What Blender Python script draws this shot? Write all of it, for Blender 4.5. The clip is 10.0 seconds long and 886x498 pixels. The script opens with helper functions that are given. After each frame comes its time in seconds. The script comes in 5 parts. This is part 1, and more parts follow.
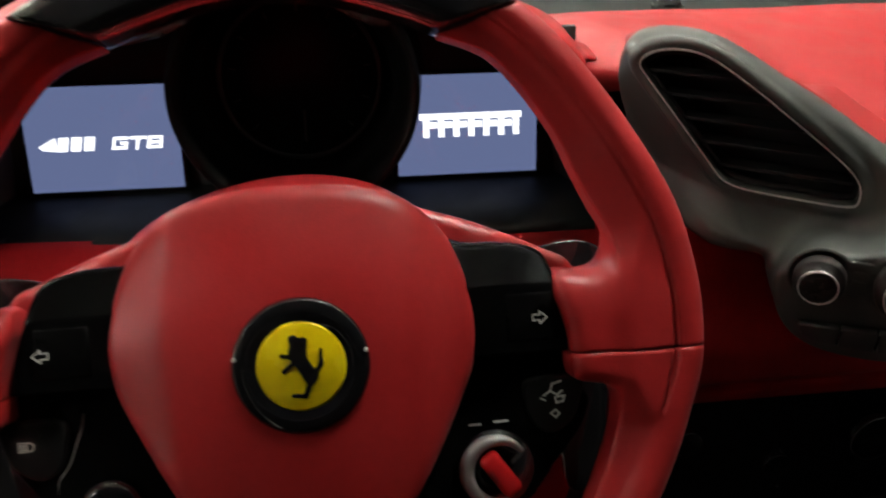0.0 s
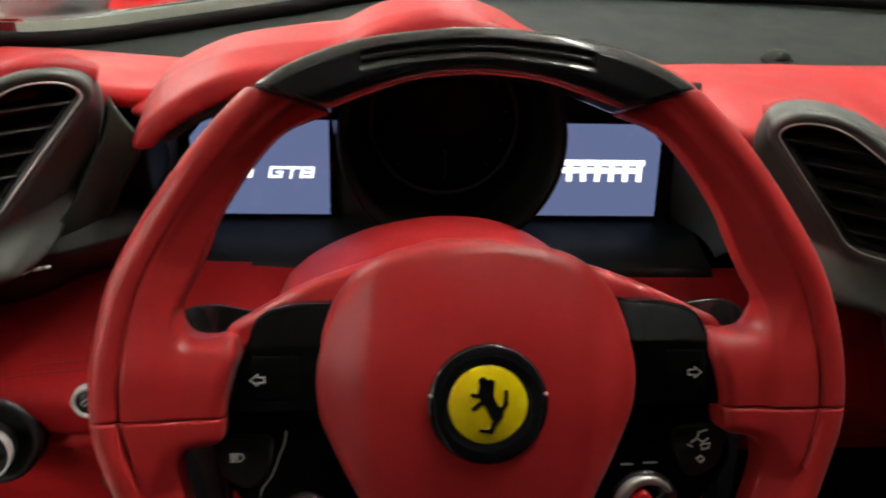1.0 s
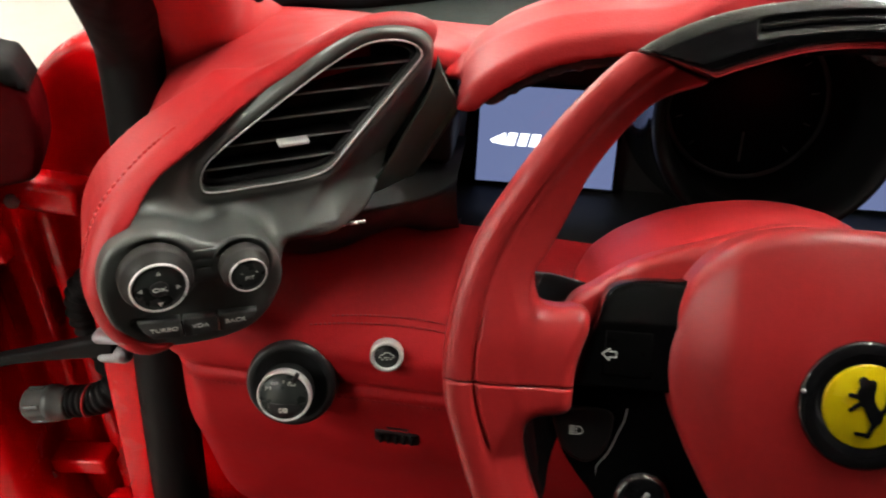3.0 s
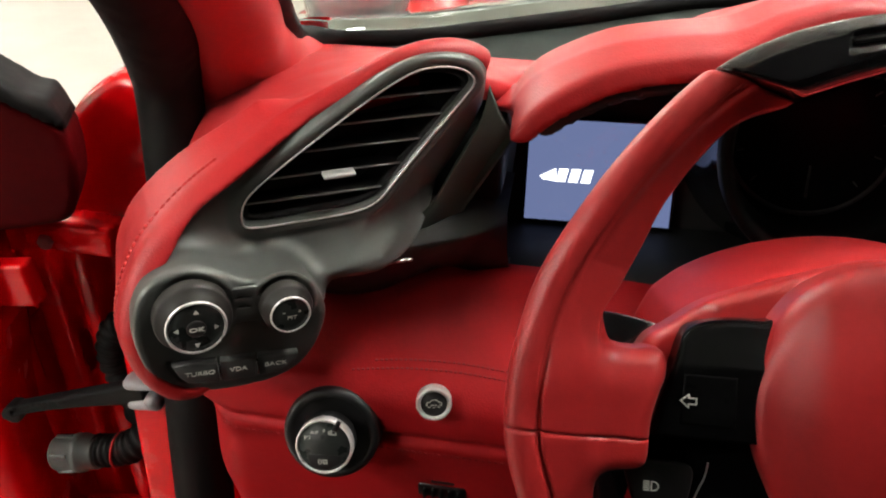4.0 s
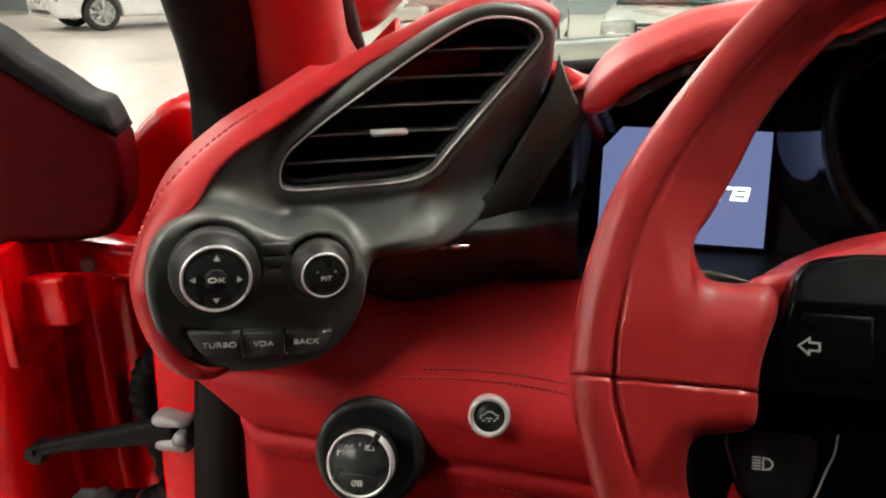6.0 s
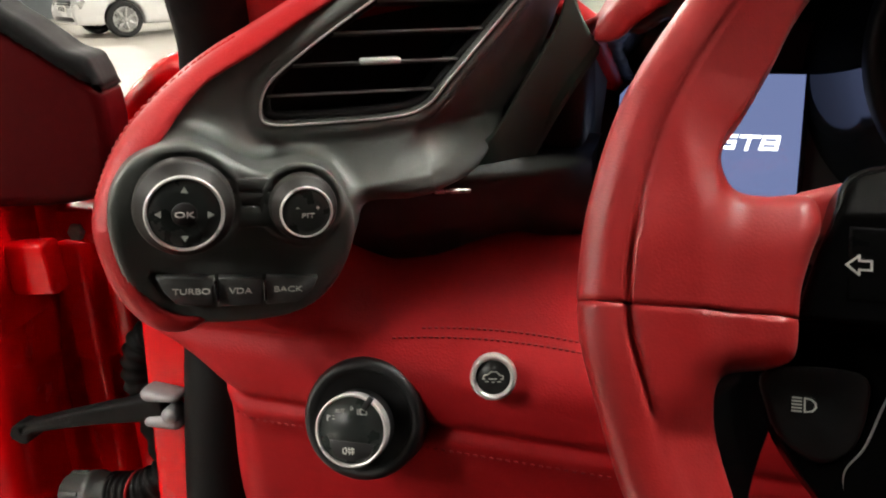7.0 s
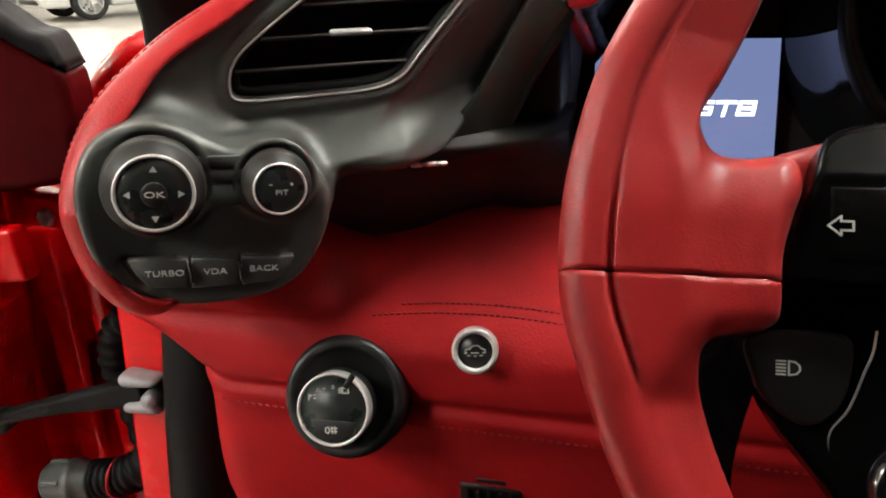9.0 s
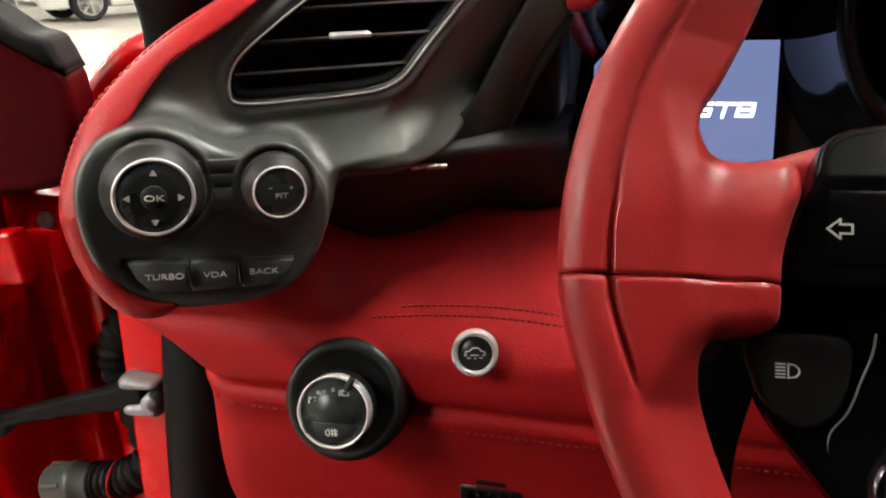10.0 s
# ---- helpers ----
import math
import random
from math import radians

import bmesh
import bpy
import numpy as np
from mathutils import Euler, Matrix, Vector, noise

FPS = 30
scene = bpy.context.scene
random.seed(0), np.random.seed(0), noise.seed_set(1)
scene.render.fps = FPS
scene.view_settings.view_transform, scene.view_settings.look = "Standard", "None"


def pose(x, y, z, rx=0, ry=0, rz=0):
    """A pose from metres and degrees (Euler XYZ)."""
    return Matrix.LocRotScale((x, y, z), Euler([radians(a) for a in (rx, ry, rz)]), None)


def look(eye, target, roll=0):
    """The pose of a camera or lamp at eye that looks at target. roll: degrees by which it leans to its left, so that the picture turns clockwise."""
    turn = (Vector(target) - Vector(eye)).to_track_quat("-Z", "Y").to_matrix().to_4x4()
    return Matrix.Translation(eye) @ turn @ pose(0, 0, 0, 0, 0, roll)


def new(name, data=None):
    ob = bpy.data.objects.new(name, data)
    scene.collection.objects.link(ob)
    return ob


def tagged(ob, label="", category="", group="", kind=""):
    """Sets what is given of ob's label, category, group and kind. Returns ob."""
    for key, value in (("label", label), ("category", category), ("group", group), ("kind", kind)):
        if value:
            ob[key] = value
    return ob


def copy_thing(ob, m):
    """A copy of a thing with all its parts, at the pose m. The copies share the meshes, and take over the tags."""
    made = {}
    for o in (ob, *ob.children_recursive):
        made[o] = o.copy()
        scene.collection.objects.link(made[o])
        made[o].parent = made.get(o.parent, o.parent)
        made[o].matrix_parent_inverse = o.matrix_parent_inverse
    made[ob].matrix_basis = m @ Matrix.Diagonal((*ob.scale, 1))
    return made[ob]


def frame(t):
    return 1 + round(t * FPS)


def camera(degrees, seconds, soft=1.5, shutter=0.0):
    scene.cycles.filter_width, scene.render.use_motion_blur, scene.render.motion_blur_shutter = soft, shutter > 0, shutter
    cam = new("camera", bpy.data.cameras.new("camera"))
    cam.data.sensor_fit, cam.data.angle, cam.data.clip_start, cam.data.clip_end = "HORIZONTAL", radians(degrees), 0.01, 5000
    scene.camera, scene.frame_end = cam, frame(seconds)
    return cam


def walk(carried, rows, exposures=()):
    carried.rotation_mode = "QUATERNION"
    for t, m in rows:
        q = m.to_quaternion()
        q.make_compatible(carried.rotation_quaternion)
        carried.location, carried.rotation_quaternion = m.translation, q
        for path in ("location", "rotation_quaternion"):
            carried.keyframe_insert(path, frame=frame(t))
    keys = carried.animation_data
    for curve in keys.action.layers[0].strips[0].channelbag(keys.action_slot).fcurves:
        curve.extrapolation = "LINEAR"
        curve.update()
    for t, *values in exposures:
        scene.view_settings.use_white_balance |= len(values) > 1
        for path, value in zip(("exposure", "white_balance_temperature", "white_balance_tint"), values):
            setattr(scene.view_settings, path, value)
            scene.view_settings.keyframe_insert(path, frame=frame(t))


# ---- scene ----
cam = camera(57.2, 10.0, soft=1.9, shutter=0.5)
PATH = [
    (0, (0.021, -0.258, 0.911), (0.252, 1.428, -0.14), 0.8),
    (0.5, (-0.01, -0.267, 0.937), (0.183, 1.428, -0.107), 1.5),
    (1, (-0.046, -0.274, 0.951), (0.096, 1.422, -0.1), 2.7),
    (1.5, (-0.078, -0.285, 0.956), (-0.003, 1.409, -0.105), 3.0),
    (2, (-0.1, -0.286, 0.96), (-0.099, 1.397, -0.121), 2.6),
    (2.5, (-0.127, -0.279, 0.946), (-0.215, 1.395, -0.145), 2.1),
    (3, (-0.147, -0.27, 0.939), (-0.338, 1.387, -0.163), 1.3),
    (4.5, (-0.164, -0.248, 0.895), (-0.442, 1.516, -0.005), 0.2),
    (5, (-0.16, -0.248, 0.865), (-0.463, 1.564, 0.076), 0.2),
    (5.5, (-0.159, -0.247, 0.84), (-0.553, 1.592, 0.159), -0.0),
    (7, (-0.155, -0.212, 0.778), (-0.675, 1.608, 0.132), -1.2),
    (7.5, (-0.154, -0.206, 0.772), (-0.658, 1.603, 0.086), -1.6),
    (8, (-0.156, -0.207, 0.773), (-0.632, 1.605, 0.071), -1.8),
    (8.5, (-0.156, -0.207, 0.775), (-0.623, 1.605, 0.07), -2.0),
    (9, (-0.156, -0.208, 0.775), (-0.622, 1.607, 0.075), -2.3),
    (9.5, (-0.156, -0.208, 0.775), (-0.619, 1.608, 0.076), -2.3),
    (10, (-0.156, -0.208, 0.776), (-0.621, 1.607, 0.077), -2.4),
]
EXPOSURES = [(0.0, -0.35), (1.0, -0.3), (2.5, -0.08), (3.2, 0.0), (4.3, -0.05), (7.0, 0.16), (10.0, 0.28)]
GZ = -0.28                      # level of the garage floor
walk(cam, [(t, look(eye, target, roll)) for t, eye, target, roll in PATH], EXPOSURES)

# ---- world and light ----
world = bpy.data.worlds.new("garage_air")
scene.world = world
world.use_nodes = True
world.node_tree.nodes["Background"].inputs[0].default_value = (0.55, 0.62, 0.6, 1)
world.node_tree.nodes["Background"].inputs[1].default_value = 0.05


# ---- materials ----
def material(name, base, rough=0.5, metal=0.0, vary=0.12, scale=30.0, bump=0.0, bump_scale=900.0, coat=0.0, glow=None, power=0.0, spec=0.5, kind="noise", rough_vary=0.08, sheen=0.0):
    """A procedural surface: base colour varied at two scales, uneven gloss and a fine relief."""
    m = bpy.data.materials.new(name)
    m.use_nodes = True
    t = m.node_tree
    bs = t.nodes["Principled BSDF"]
    bs.inputs["Roughness"].default_value = rough
    bs.inputs["Metallic"].default_value = metal
    bs.inputs["Coat Weight"].default_value = coat
    bs.inputs["Coat Roughness"].default_value = 0.06
    bs.inputs["Sheen Weight"].default_value = sheen
    bs.inputs["Sheen Roughness"].default_value = 0.35
    bs.inputs["Specular IOR Level"].default_value = spec
    co = t.nodes.new("ShaderNodeTexCoord")
    big = t.nodes.new("ShaderNodeTexNoise")
    big.inputs["Scale"].default_value = scale
    big.inputs["Detail"].default_value = 6
    t.links.new(co.outputs["Object"], big.inputs["Vector"])
    small = t.nodes.new("ShaderNodeTexNoise")
    small.inputs["Scale"].default_value = scale * 9
    small.inputs["Detail"].default_value = 3
    t.links.new(co.outputs["Object"], small.inputs["Vector"])
    add = t.nodes.new("ShaderNodeMath")
    add.operation = "MULTIPLY_ADD"
    t.links.new(small.outputs["Fac"], add.inputs[0])
    add.inputs[1].default_value = 0.5
    t.links.new(big.outputs["Fac"], add.inputs[2])
    ramp = t.nodes.new("ShaderNodeMapRange")
    ramp.inputs["From Min"].default_value, ramp.inputs["From Max"].default_value = 0.45, 1.05
    ramp.inputs["To Min"].default_value, ramp.inputs["To Max"].default_value = 1 - vary, 1 + vary
    t.links.new(add.outputs[0], ramp.inputs["Value"])
    mul = t.nodes.new("ShaderNodeMix")
    mul.data_type, mul.blend_type = "RGBA", "MULTIPLY"
    mul.inputs["Factor"].default_value = 1
    mul.inputs["A"].default_value = (*base, 1)
    t.links.new(ramp.outputs[0], mul.inputs["B"])
    t.links.new(mul.outputs["Result"], bs.inputs["Base Color"])
    rr = t.nodes.new("ShaderNodeMapRange")
    rr.inputs["From Min"].default_value, rr.inputs["From Max"].default_value = 0.3, 0.7
    rr.inputs["To Min"].default_value, rr.inputs["To Max"].default_value = max(rough - rough_vary, 0.02), min(rough + rough_vary, 1)
    t.links.new(big.outputs["Fac"], rr.inputs["Value"])
    t.links.new(rr.outputs[0], bs.inputs["Roughness"])
    if bump:
        if kind == "leather":
            tex = t.nodes.new("ShaderNodeTexVoronoi")
            tex.feature = "SMOOTH_F1"
            tex.inputs["Scale"].default_value = bump_scale
            out = tex.outputs["Distance"]
        else:
            tex = t.nodes.new("ShaderNodeTexNoise")
            tex.inputs["Scale"].default_value = bump_scale
            tex.inputs["Detail"].default_value = 4
            out = tex.outputs["Fac"]
        t.links.new(co.outputs["Object"], tex.inputs["Vector"])
        bp = t.nodes.new("ShaderNodeBump")
        bp.inputs["Strength"].default_value = bump
        bp.inputs["Distance"].default_value = 0.0006 if kind != "floor" else 0.004
        t.links.new(out, bp.inputs["Height"])
        t.links.new(bp.outputs[0], bs.inputs["Normal"])
    if glow:
        bs.inputs["Emission Color"].default_value = (*glow, 1)
        bs.inputs["Emission Strength"].default_value = power
    return m


LEATHER = material("red_leather", (0.375, 0.0115, 0.0135), 0.46, vary=0.14, scale=25, bump=0.22, bump_scale=950, kind="leather", spec=0.34, sheen=0.04)
PANEL_LEATHER = material("matt_red_leather", (0.35, 0.0090, 0.0115), 0.55, vary=0.14, scale=25, bump=0.22, bump_scale=950, kind="leather", spec=0.15)
RIM_LEATHER = material("smooth_red_leather", (0.385, 0.0175, 0.0185), 0.37, vary=0.12, scale=30, bump=0.10, bump_scale=1300, kind="leather", spec=0.5, sheen=0.05)
THREAD = material("red_thread", (0.25, 0.007, 0.010), 0.75, vary=0.2, scale=400)
CARBON = material("lacquered_carbon", (0.012, 0.012, 0.013), 0.16, vary=0.4, scale=300, coat=1.0, bump=0.05, bump_scale=600)
PODBLACK = material("soft_touch_black", (0.003, 0.003, 0.003), 0.32, vary=0.2, scale=120, spec=0.05, bump=0.05, bump_scale=2500)
TACHBLACK = material("dark_tube_black", (0.003, 0.003, 0.003), 0.4, vary=0.2, scale=80, spec=0.08)
# This darker red holds the shade that falls on the door trim.
SHADEDTRIM = material("shaded_red_trim", (0.060, 0.0006, 0.0016), 0.45, vary=0.2, scale=20, bump=0.2, bump_scale=900, kind="leather", spec=0.10)
PIANO = material("gloss_black", (0.008, 0.008, 0.009), 0.12, vary=0.2, scale=60, coat=0.6)
SATIN = material("satin_black", (0.008, 0.008, 0.008), 0.42, vary=0.2, scale=80, bump=0.1, bump_scale=1500)
RUBBER = material("black_rubber", (0.005, 0.005, 0.005), 0.6, vary=0.25, scale=60, bump=0.2, bump_scale=900, spec=0.12)
TITAN = material("dark_satin_paint", (0.105, 0.112, 0.103), 0.40, metal=0.38, vary=0.05, scale=50, bump=0.02, bump_scale=2500, rough_vary=0.03)
CHEEK = material("satin_green_black", (0.055, 0.075, 0.063), 0.55, vary=0.08, scale=60, bump=0.02, bump_scale=1800, spec=0.3)
TUBEGLOSS = material("polished_black_tube", (0.010, 0.012, 0.012), 0.06, vary=0.1, scale=60, spec=0.12, rough_vary=0.01)
WHEELPOD = material("gloss_moulded_black", (0.0028, 0.0028, 0.0028), 0.22, vary=0.2, scale=120, spec=0.045, rough_vary=0.05)
KNOBFACE = material("dark_knob_face", (0.022, 0.026, 0.024), 0.30, vary=0.15, scale=90, spec=0.4)
KNOBSKIRT = material("warm_black_plastic", (0.020, 0.018, 0.016), 0.5, vary=0.15, scale=90, bump=0.05, bump_scale=2000, spec=0.3)
BLADE = material("grey_blade_edge", (0.22, 0.22, 0.21), 0.35, metal=0.3, vary=0.1, scale=150)
CAST = material("cast_zinc", (0.27, 0.27, 0.28), 0.5, metal=0.35, vary=0.22, scale=120, bump=0.35, bump_scale=500)
GREYPLUG = material("grey_green_plug", (0.055, 0.062, 0.058), 0.45, vary=0.15, scale=80, bump=0.1, bump_scale=900)
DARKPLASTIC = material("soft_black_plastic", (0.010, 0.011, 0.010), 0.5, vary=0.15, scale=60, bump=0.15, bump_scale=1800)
DASHBLACK = material("black_dash_hide", (0.014, 0.018, 0.016), 0.6, vary=0.2, scale=25, bump=0.4, bump_scale=900, kind="leather", spec=0.12)
BUTTON = material("grey_button", (0.062, 0.064, 0.061), 0.42, vary=0.12, scale=90, bump=0.05, bump_scale=2500)
RINGMETAL = material("satin_ring_metal", (0.74, 0.74, 0.72), 0.34, metal=0.5, vary=0.06, scale=150)
CHROME = material("brushed_chrome", (0.65, 0.65, 0.63), 0.3, metal=0.7, vary=0.08, scale=120)
STEEL = material("dull_steel", (0.36, 0.36, 0.35), 0.45, metal=0.4, vary=0.2, scale=90, bump=0.2, bump_scale=600)
YELLOW = material("yellow_enamel", (0.82, 0.62, 0.005), 0.25, vary=0.05, scale=60, coat=0.5)
# Print emits a faint glow of its own, with no lamp behind it.
PRINT = material("faint_glow_print", (0.55, 0.55, 0.5), 0.6, vary=0.1, scale=200, glow=(0.55, 0.56, 0.5), power=0.06)
SILVER = material("satin_silver", (0.55, 0.55, 0.53), 0.35, metal=0.8, vary=0.1, scale=100)
REDKNOB = material("red_lacquer_knob", (0.4, 0.01, 0.012), 0.2, vary=0.1, scale=90, coat=0.6)
PAINT = material("red_car_paint", (0.58, 0.001, 0.003), 0.22, vary=0.06, scale=20, coat=0.1, spec=0.22)
SCREEN = material("lit_screen", (0.01, 0.01, 0.012), 0.15, vary=0.02, glow=(0.19, 0.24, 0.46), power=0.80)
SCREENTEXT = material("lit_lettering", (0.1, 0.1, 0.1), 0.3, vary=0.02, glow=(0.95, 0.97, 1.0), power=2.2)
# Near-black of the vent ducts; on the right-hand blades it stands for shade.
VOID = material("duct_black_and_blade_shade", (0.003, 0.003, 0.003), 0.8, vary=0.2)
CARPET = material("dark_carpet", (0.02, 0.012, 0.012), 0.95, vary=0.35, scale=80, bump=0.6, bump_scale=700)
LINING = material("dark_headlining", (0.018, 0.017, 0.016), 0.9, vary=0.15, scale=60, bump=0.3, bump_scale=900)
FLOOR = material("worn_concrete", (0.55, 0.51, 0.455), 0.42, vary=0.14, scale=0.6, bump=0.1, bump_scale=6, kind="floor", rough_vary=0.12)
PLASTER = material("white_painted_wall", (0.72, 0.74, 0.72), 0.75, vary=0.06, scale=1.5, bump=0.1, bump_scale=40)
GREYBAND = material("grey_painted_band", (0.3, 0.33, 0.34), 0.7, vary=0.08, scale=1.5)
CEILING = material("grey_concrete_ceiling", (0.72, 0.74, 0.7), 0.85, vary=0.1, scale=1.0)
TUBE = material("lamp_tube", (0.8, 0.8, 0.8), 0.5, vary=0.01, glow=(1.0, 0.955, 0.89), power=210)
WHITECAR = material("white_car_paint", (0.75, 0.75, 0.73), 0.25, vary=0.03, scale=3, coat=1.0)
GREYGLOSS = material("grey_gloss_lacquer", (0.30, 0.29, 0.30), 0.15, vary=0.25, scale=14, coat=1.0)
SILVERCAR = material("silver_car_paint", (0.66, 0.66, 0.62), 0.3, metal=0.1, vary=0.04, scale=3, coat=1.0)
DARKCAR = material("dark_brown_car_paint", (0.06, 0.035, 0.03), 0.25, vary=0.05, scale=3, coat=1.0)
TYRE = material("tyre_rubber", (0.02, 0.02, 0.02), 0.8, vary=0.2, scale=20)
ALLOY = material("alloy_wheel", (0.55, 0.55, 0.54), 0.3, metal=0.9, vary=0.08, scale=20)
CARGLASS = material("dark_car_glass", (0.05, 0.09, 0.085), 0.08, vary=0.05, coat=0.5)
LAMPGLASS = material("headlamp_glass", (0.6, 0.6, 0.58), 0.1, metal=0.6, vary=0.2, scale=20)
PLATE = material("pale_plate", (0.7, 0.7, 0.65), 0.5, vary=0.05, scale=20)


def clear_glass(name, tint, rough=0.0):
    m = bpy.data.materials.new(name)
    m.use_nodes = True
    b = m.node_tree.nodes["Principled BSDF"]
    b.inputs["Base Color"].default_value = (*tint, 1)
    b.inputs["Roughness"].default_value = rough
    b.inputs["Transmission Weight"].default_value = 1
    b.inputs["IOR"].default_value = 1.45
    return m


WINDSCREEN = clear_glass("green_tinted_glass", (0.86, 0.95, 0.9))


# ---- building helpers ----
def thing(name, label, category, base=(0, 0, 0), group="", kind=""):
    ob = new(name)
    ob.empty_display_size = 0.05
    ob.matrix_basis = Matrix.Translation(base)
    return tagged(ob, label, category, group, kind)


def under(ob, parent):
    if parent is not None:
        ob.parent = parent
        m = parent.matrix_basis
        if parent.parent:
            m = parent.parent.matrix_basis @ parent.matrix_parent_inverse @ m
        ob.matrix_parent_inverse = m.inverted()
    return ob


def solid(name, verts, faces, mat, parent=None, label="", smooth=True, m=None):
    me = bpy.data.meshes.new(name)
    v = np.asarray(verts, dtype=float)
    if m is not None:
        a = np.array(m)
        v = v @ a[:3, :3].T + a[:3, 3]
    me.from_pydata(v.tolist(), [], [list(f) for f in faces])
    me.materials.append(mat)
    if smooth:
        me.polygons.foreach_set("use_smooth", [True] * len(me.polygons))
    me.update()
    ob = under(new(name, me), parent)
    if label:
        ob["label"] = label
    return ob


def part(name, bm, mat, parent=None, label="", smooth=True, m=None):
    bmesh.ops.recalc_face_normals(bm, faces=bm.faces)
    if m is not None:
        bmesh.ops.transform(bm, matrix=m, verts=bm.verts)
    me = bpy.data.meshes.new(name)
    bm.to_mesh(me)
    bm.free()
    me.materials.append(mat)
    if smooth:
        me.polygons.foreach_set("use_smooth", [True] * len(me.polygons))
    ob = under(new(name, me), parent)
    if label:
        ob["label"] = label
    return ob


def box(sx, sy, sz, bevel=0.0, at=(0, 0, 0), seg=2):
    bm = bmesh.new()
    bmesh.ops.create_cube(bm, size=1, matrix=Matrix.Translation(at) @ Matrix.Diagonal((sx, sy, sz, 1)))
    if bevel:
        bmesh.ops.bevel(bm, geom=bm.edges[:], offset=bevel, segments=seg, profile=0.5, affect="EDGES")
    return bm


def lathe(profile, n=48):
    """A turned body about z from (radius, height) pairs."""
    bm = bmesh.new()
    rings = []
    for r, z in profile:
        if r < 1e-6:
            rings.append([bm.verts.new((0, 0, z))])
        else:
            rings.append([bm.verts.new((r * math.cos(2 * math.pi * i / n), r * math.sin(2 * math.pi * i / n), z)) for i in range(n)])
    for a, b in zip(rings, rings[1:]):
        for i in range(n):
            j = (i + 1) % n
            f = [a[i % len(a)], a[j % len(a)], b[j % len(b)], b[i % len(b)]]
            u = []
            for q in f:
                if q not in u:
                    u.append(q)
            if len(u) > 2:
                bm.faces.new(u)
    return bm


def curve(points, closed=True, n=7):
    """A smooth line through control points."""
    p = np.asarray(points, dtype=float)
    k = len(p)
    out = []
    for i in range(k if closed else k - 1):
        if closed:
            a, b, c, d = p[i - 1], p[i], p[(i + 1) % k], p[(i + 2) % k]
        else:
            a, b, c, d = p[max(i - 1, 0)], p[i], p[i + 1], p[min(i + 2, k - 1)]
        for s in np.arange(n) / n:
            out.append(0.5 * (2 * b + (c - a) * s + (2 * a - 5 * b + 4 * c - d) * s * s + (3 * b - 3 * c + d - a) * s ** 3))
    if not closed:
        out.append(p[-1])
    return np.array(out)


def mirrored(half):
    """A closed outline from its right half, given from top to bottom on the axis."""
    return half + [(-x, y) for x, y in reversed(half) if x > 1e-6]


def pipe(points, radius, closed=False, n=10, bm=None):
    """A round bar along points; the radius may be one number or one a point."""
    bm = bm or bmesh.new()
    p = [Vector(q) for q in points]
    k = len(p)
    rad = [radius] * k if not hasattr(radius, "__len__") else radius
    rings, side = [], None
    for i in range(k):
        a = p[i - 1] if (closed or i) else p[i]
        b = p[(i + 1) % k] if (closed or i < k - 1) else p[i]
        d = (b - a).normalized()
        if side is None:
            side = d.orthogonal().normalized()
        side = (side - d * side.dot(d)).normalized()
        up = d.cross(side)
        rings.append([bm.verts.new(p[i] + (side * math.cos(2 * math.pi * j / n) + up * math.sin(2 * math.pi * j / n)) * rad[i]) for j in range(n)])
    for i in range(k if closed else k - 1):
        a, b = rings[i], rings[(i + 1) % k]
        for j in range(n):
            bm.faces.new((a[j], a[(j + 1) % n], b[(j + 1) % n], b[j]))
    if not closed:
        bm.faces.new(rings[0])
        bm.faces.new(list(reversed(rings[-1])))
    return bm


def plate(outline, depth, bevel=0.0):
    """A flat piece from an outline in the xy plane, its face at z = 0 and its back at -depth."""
    bm = bmesh.new()
    f = bm.faces.new([bm.verts.new((x, y, 0)) for x, y in outline])
    bmesh.ops.recalc_face_normals(bm, faces=[f])
    if f.normal.z < 0:
        f.normal_flip()
    r = bmesh.ops.extrude_face_region(bm, geom=[f])
    for v in r["geom"]:
        if isinstance(v, bmesh.types.BMVert):
            v.co.z += depth
    bmesh.ops.translate(bm, verts=bm.verts, vec=(0, 0, -depth))
    if bevel:
        top = [e for e in bm.edges if all(abs(v.co.z) < 1e-7 for v in e.verts)]
        bmesh.ops.bevel(bm, geom=top, offset=bevel, segments=2, profile=0.5, affect="EDGES")
    return bm


def poly(x, y, pts):
    """Signed distance to a closed outline."""
    d, s = None, None
    q = np.roll(pts, -1, axis=0)
    for (ax, ay), (bx, by) in zip(pts, q):
        ex, ey = bx - ax, by - ay
        wx, wy = x - ax, y - ay
        h = np.clip((wx * ex + wy * ey) / (ex * ex + ey * ey + 1e-18), 0, 1)
        dd = (wx - ex * h) ** 2 + (wy - ey * h) ** 2
        cross = ((ay > y) != (by > y)) & (x < (bx - ax) * (y - ay) / ((by - ay) if by != ay else 1e-18) + ax)
        d = dd if d is None else np.minimum(d, dd)
        s = cross if s is None else s ^ cross
    return np.where(s, -1, 1) * np.sqrt(d)


def join(a, b, k):
    """Smooth union of two distances."""
    h = np.clip(0.5 + 0.5 * (b - a) / k, 0, 1)
    return b * (1 - h) + a * h - k * h * (1 - h)


def meet(a, b, k):
    """Smooth intersection."""
    return -join(-a, -b, k)


def slab(d, n, middle, half, r):
    """An outline of distance d made a rounded solid about n = middle."""
    a, b = d + r, abs(n - middle) - half + r
    return np.minimum(np.maximum(a, b), 0) + np.sqrt(np.maximum(a, 0) ** 2 + np.maximum(b, 0) ** 2) - r


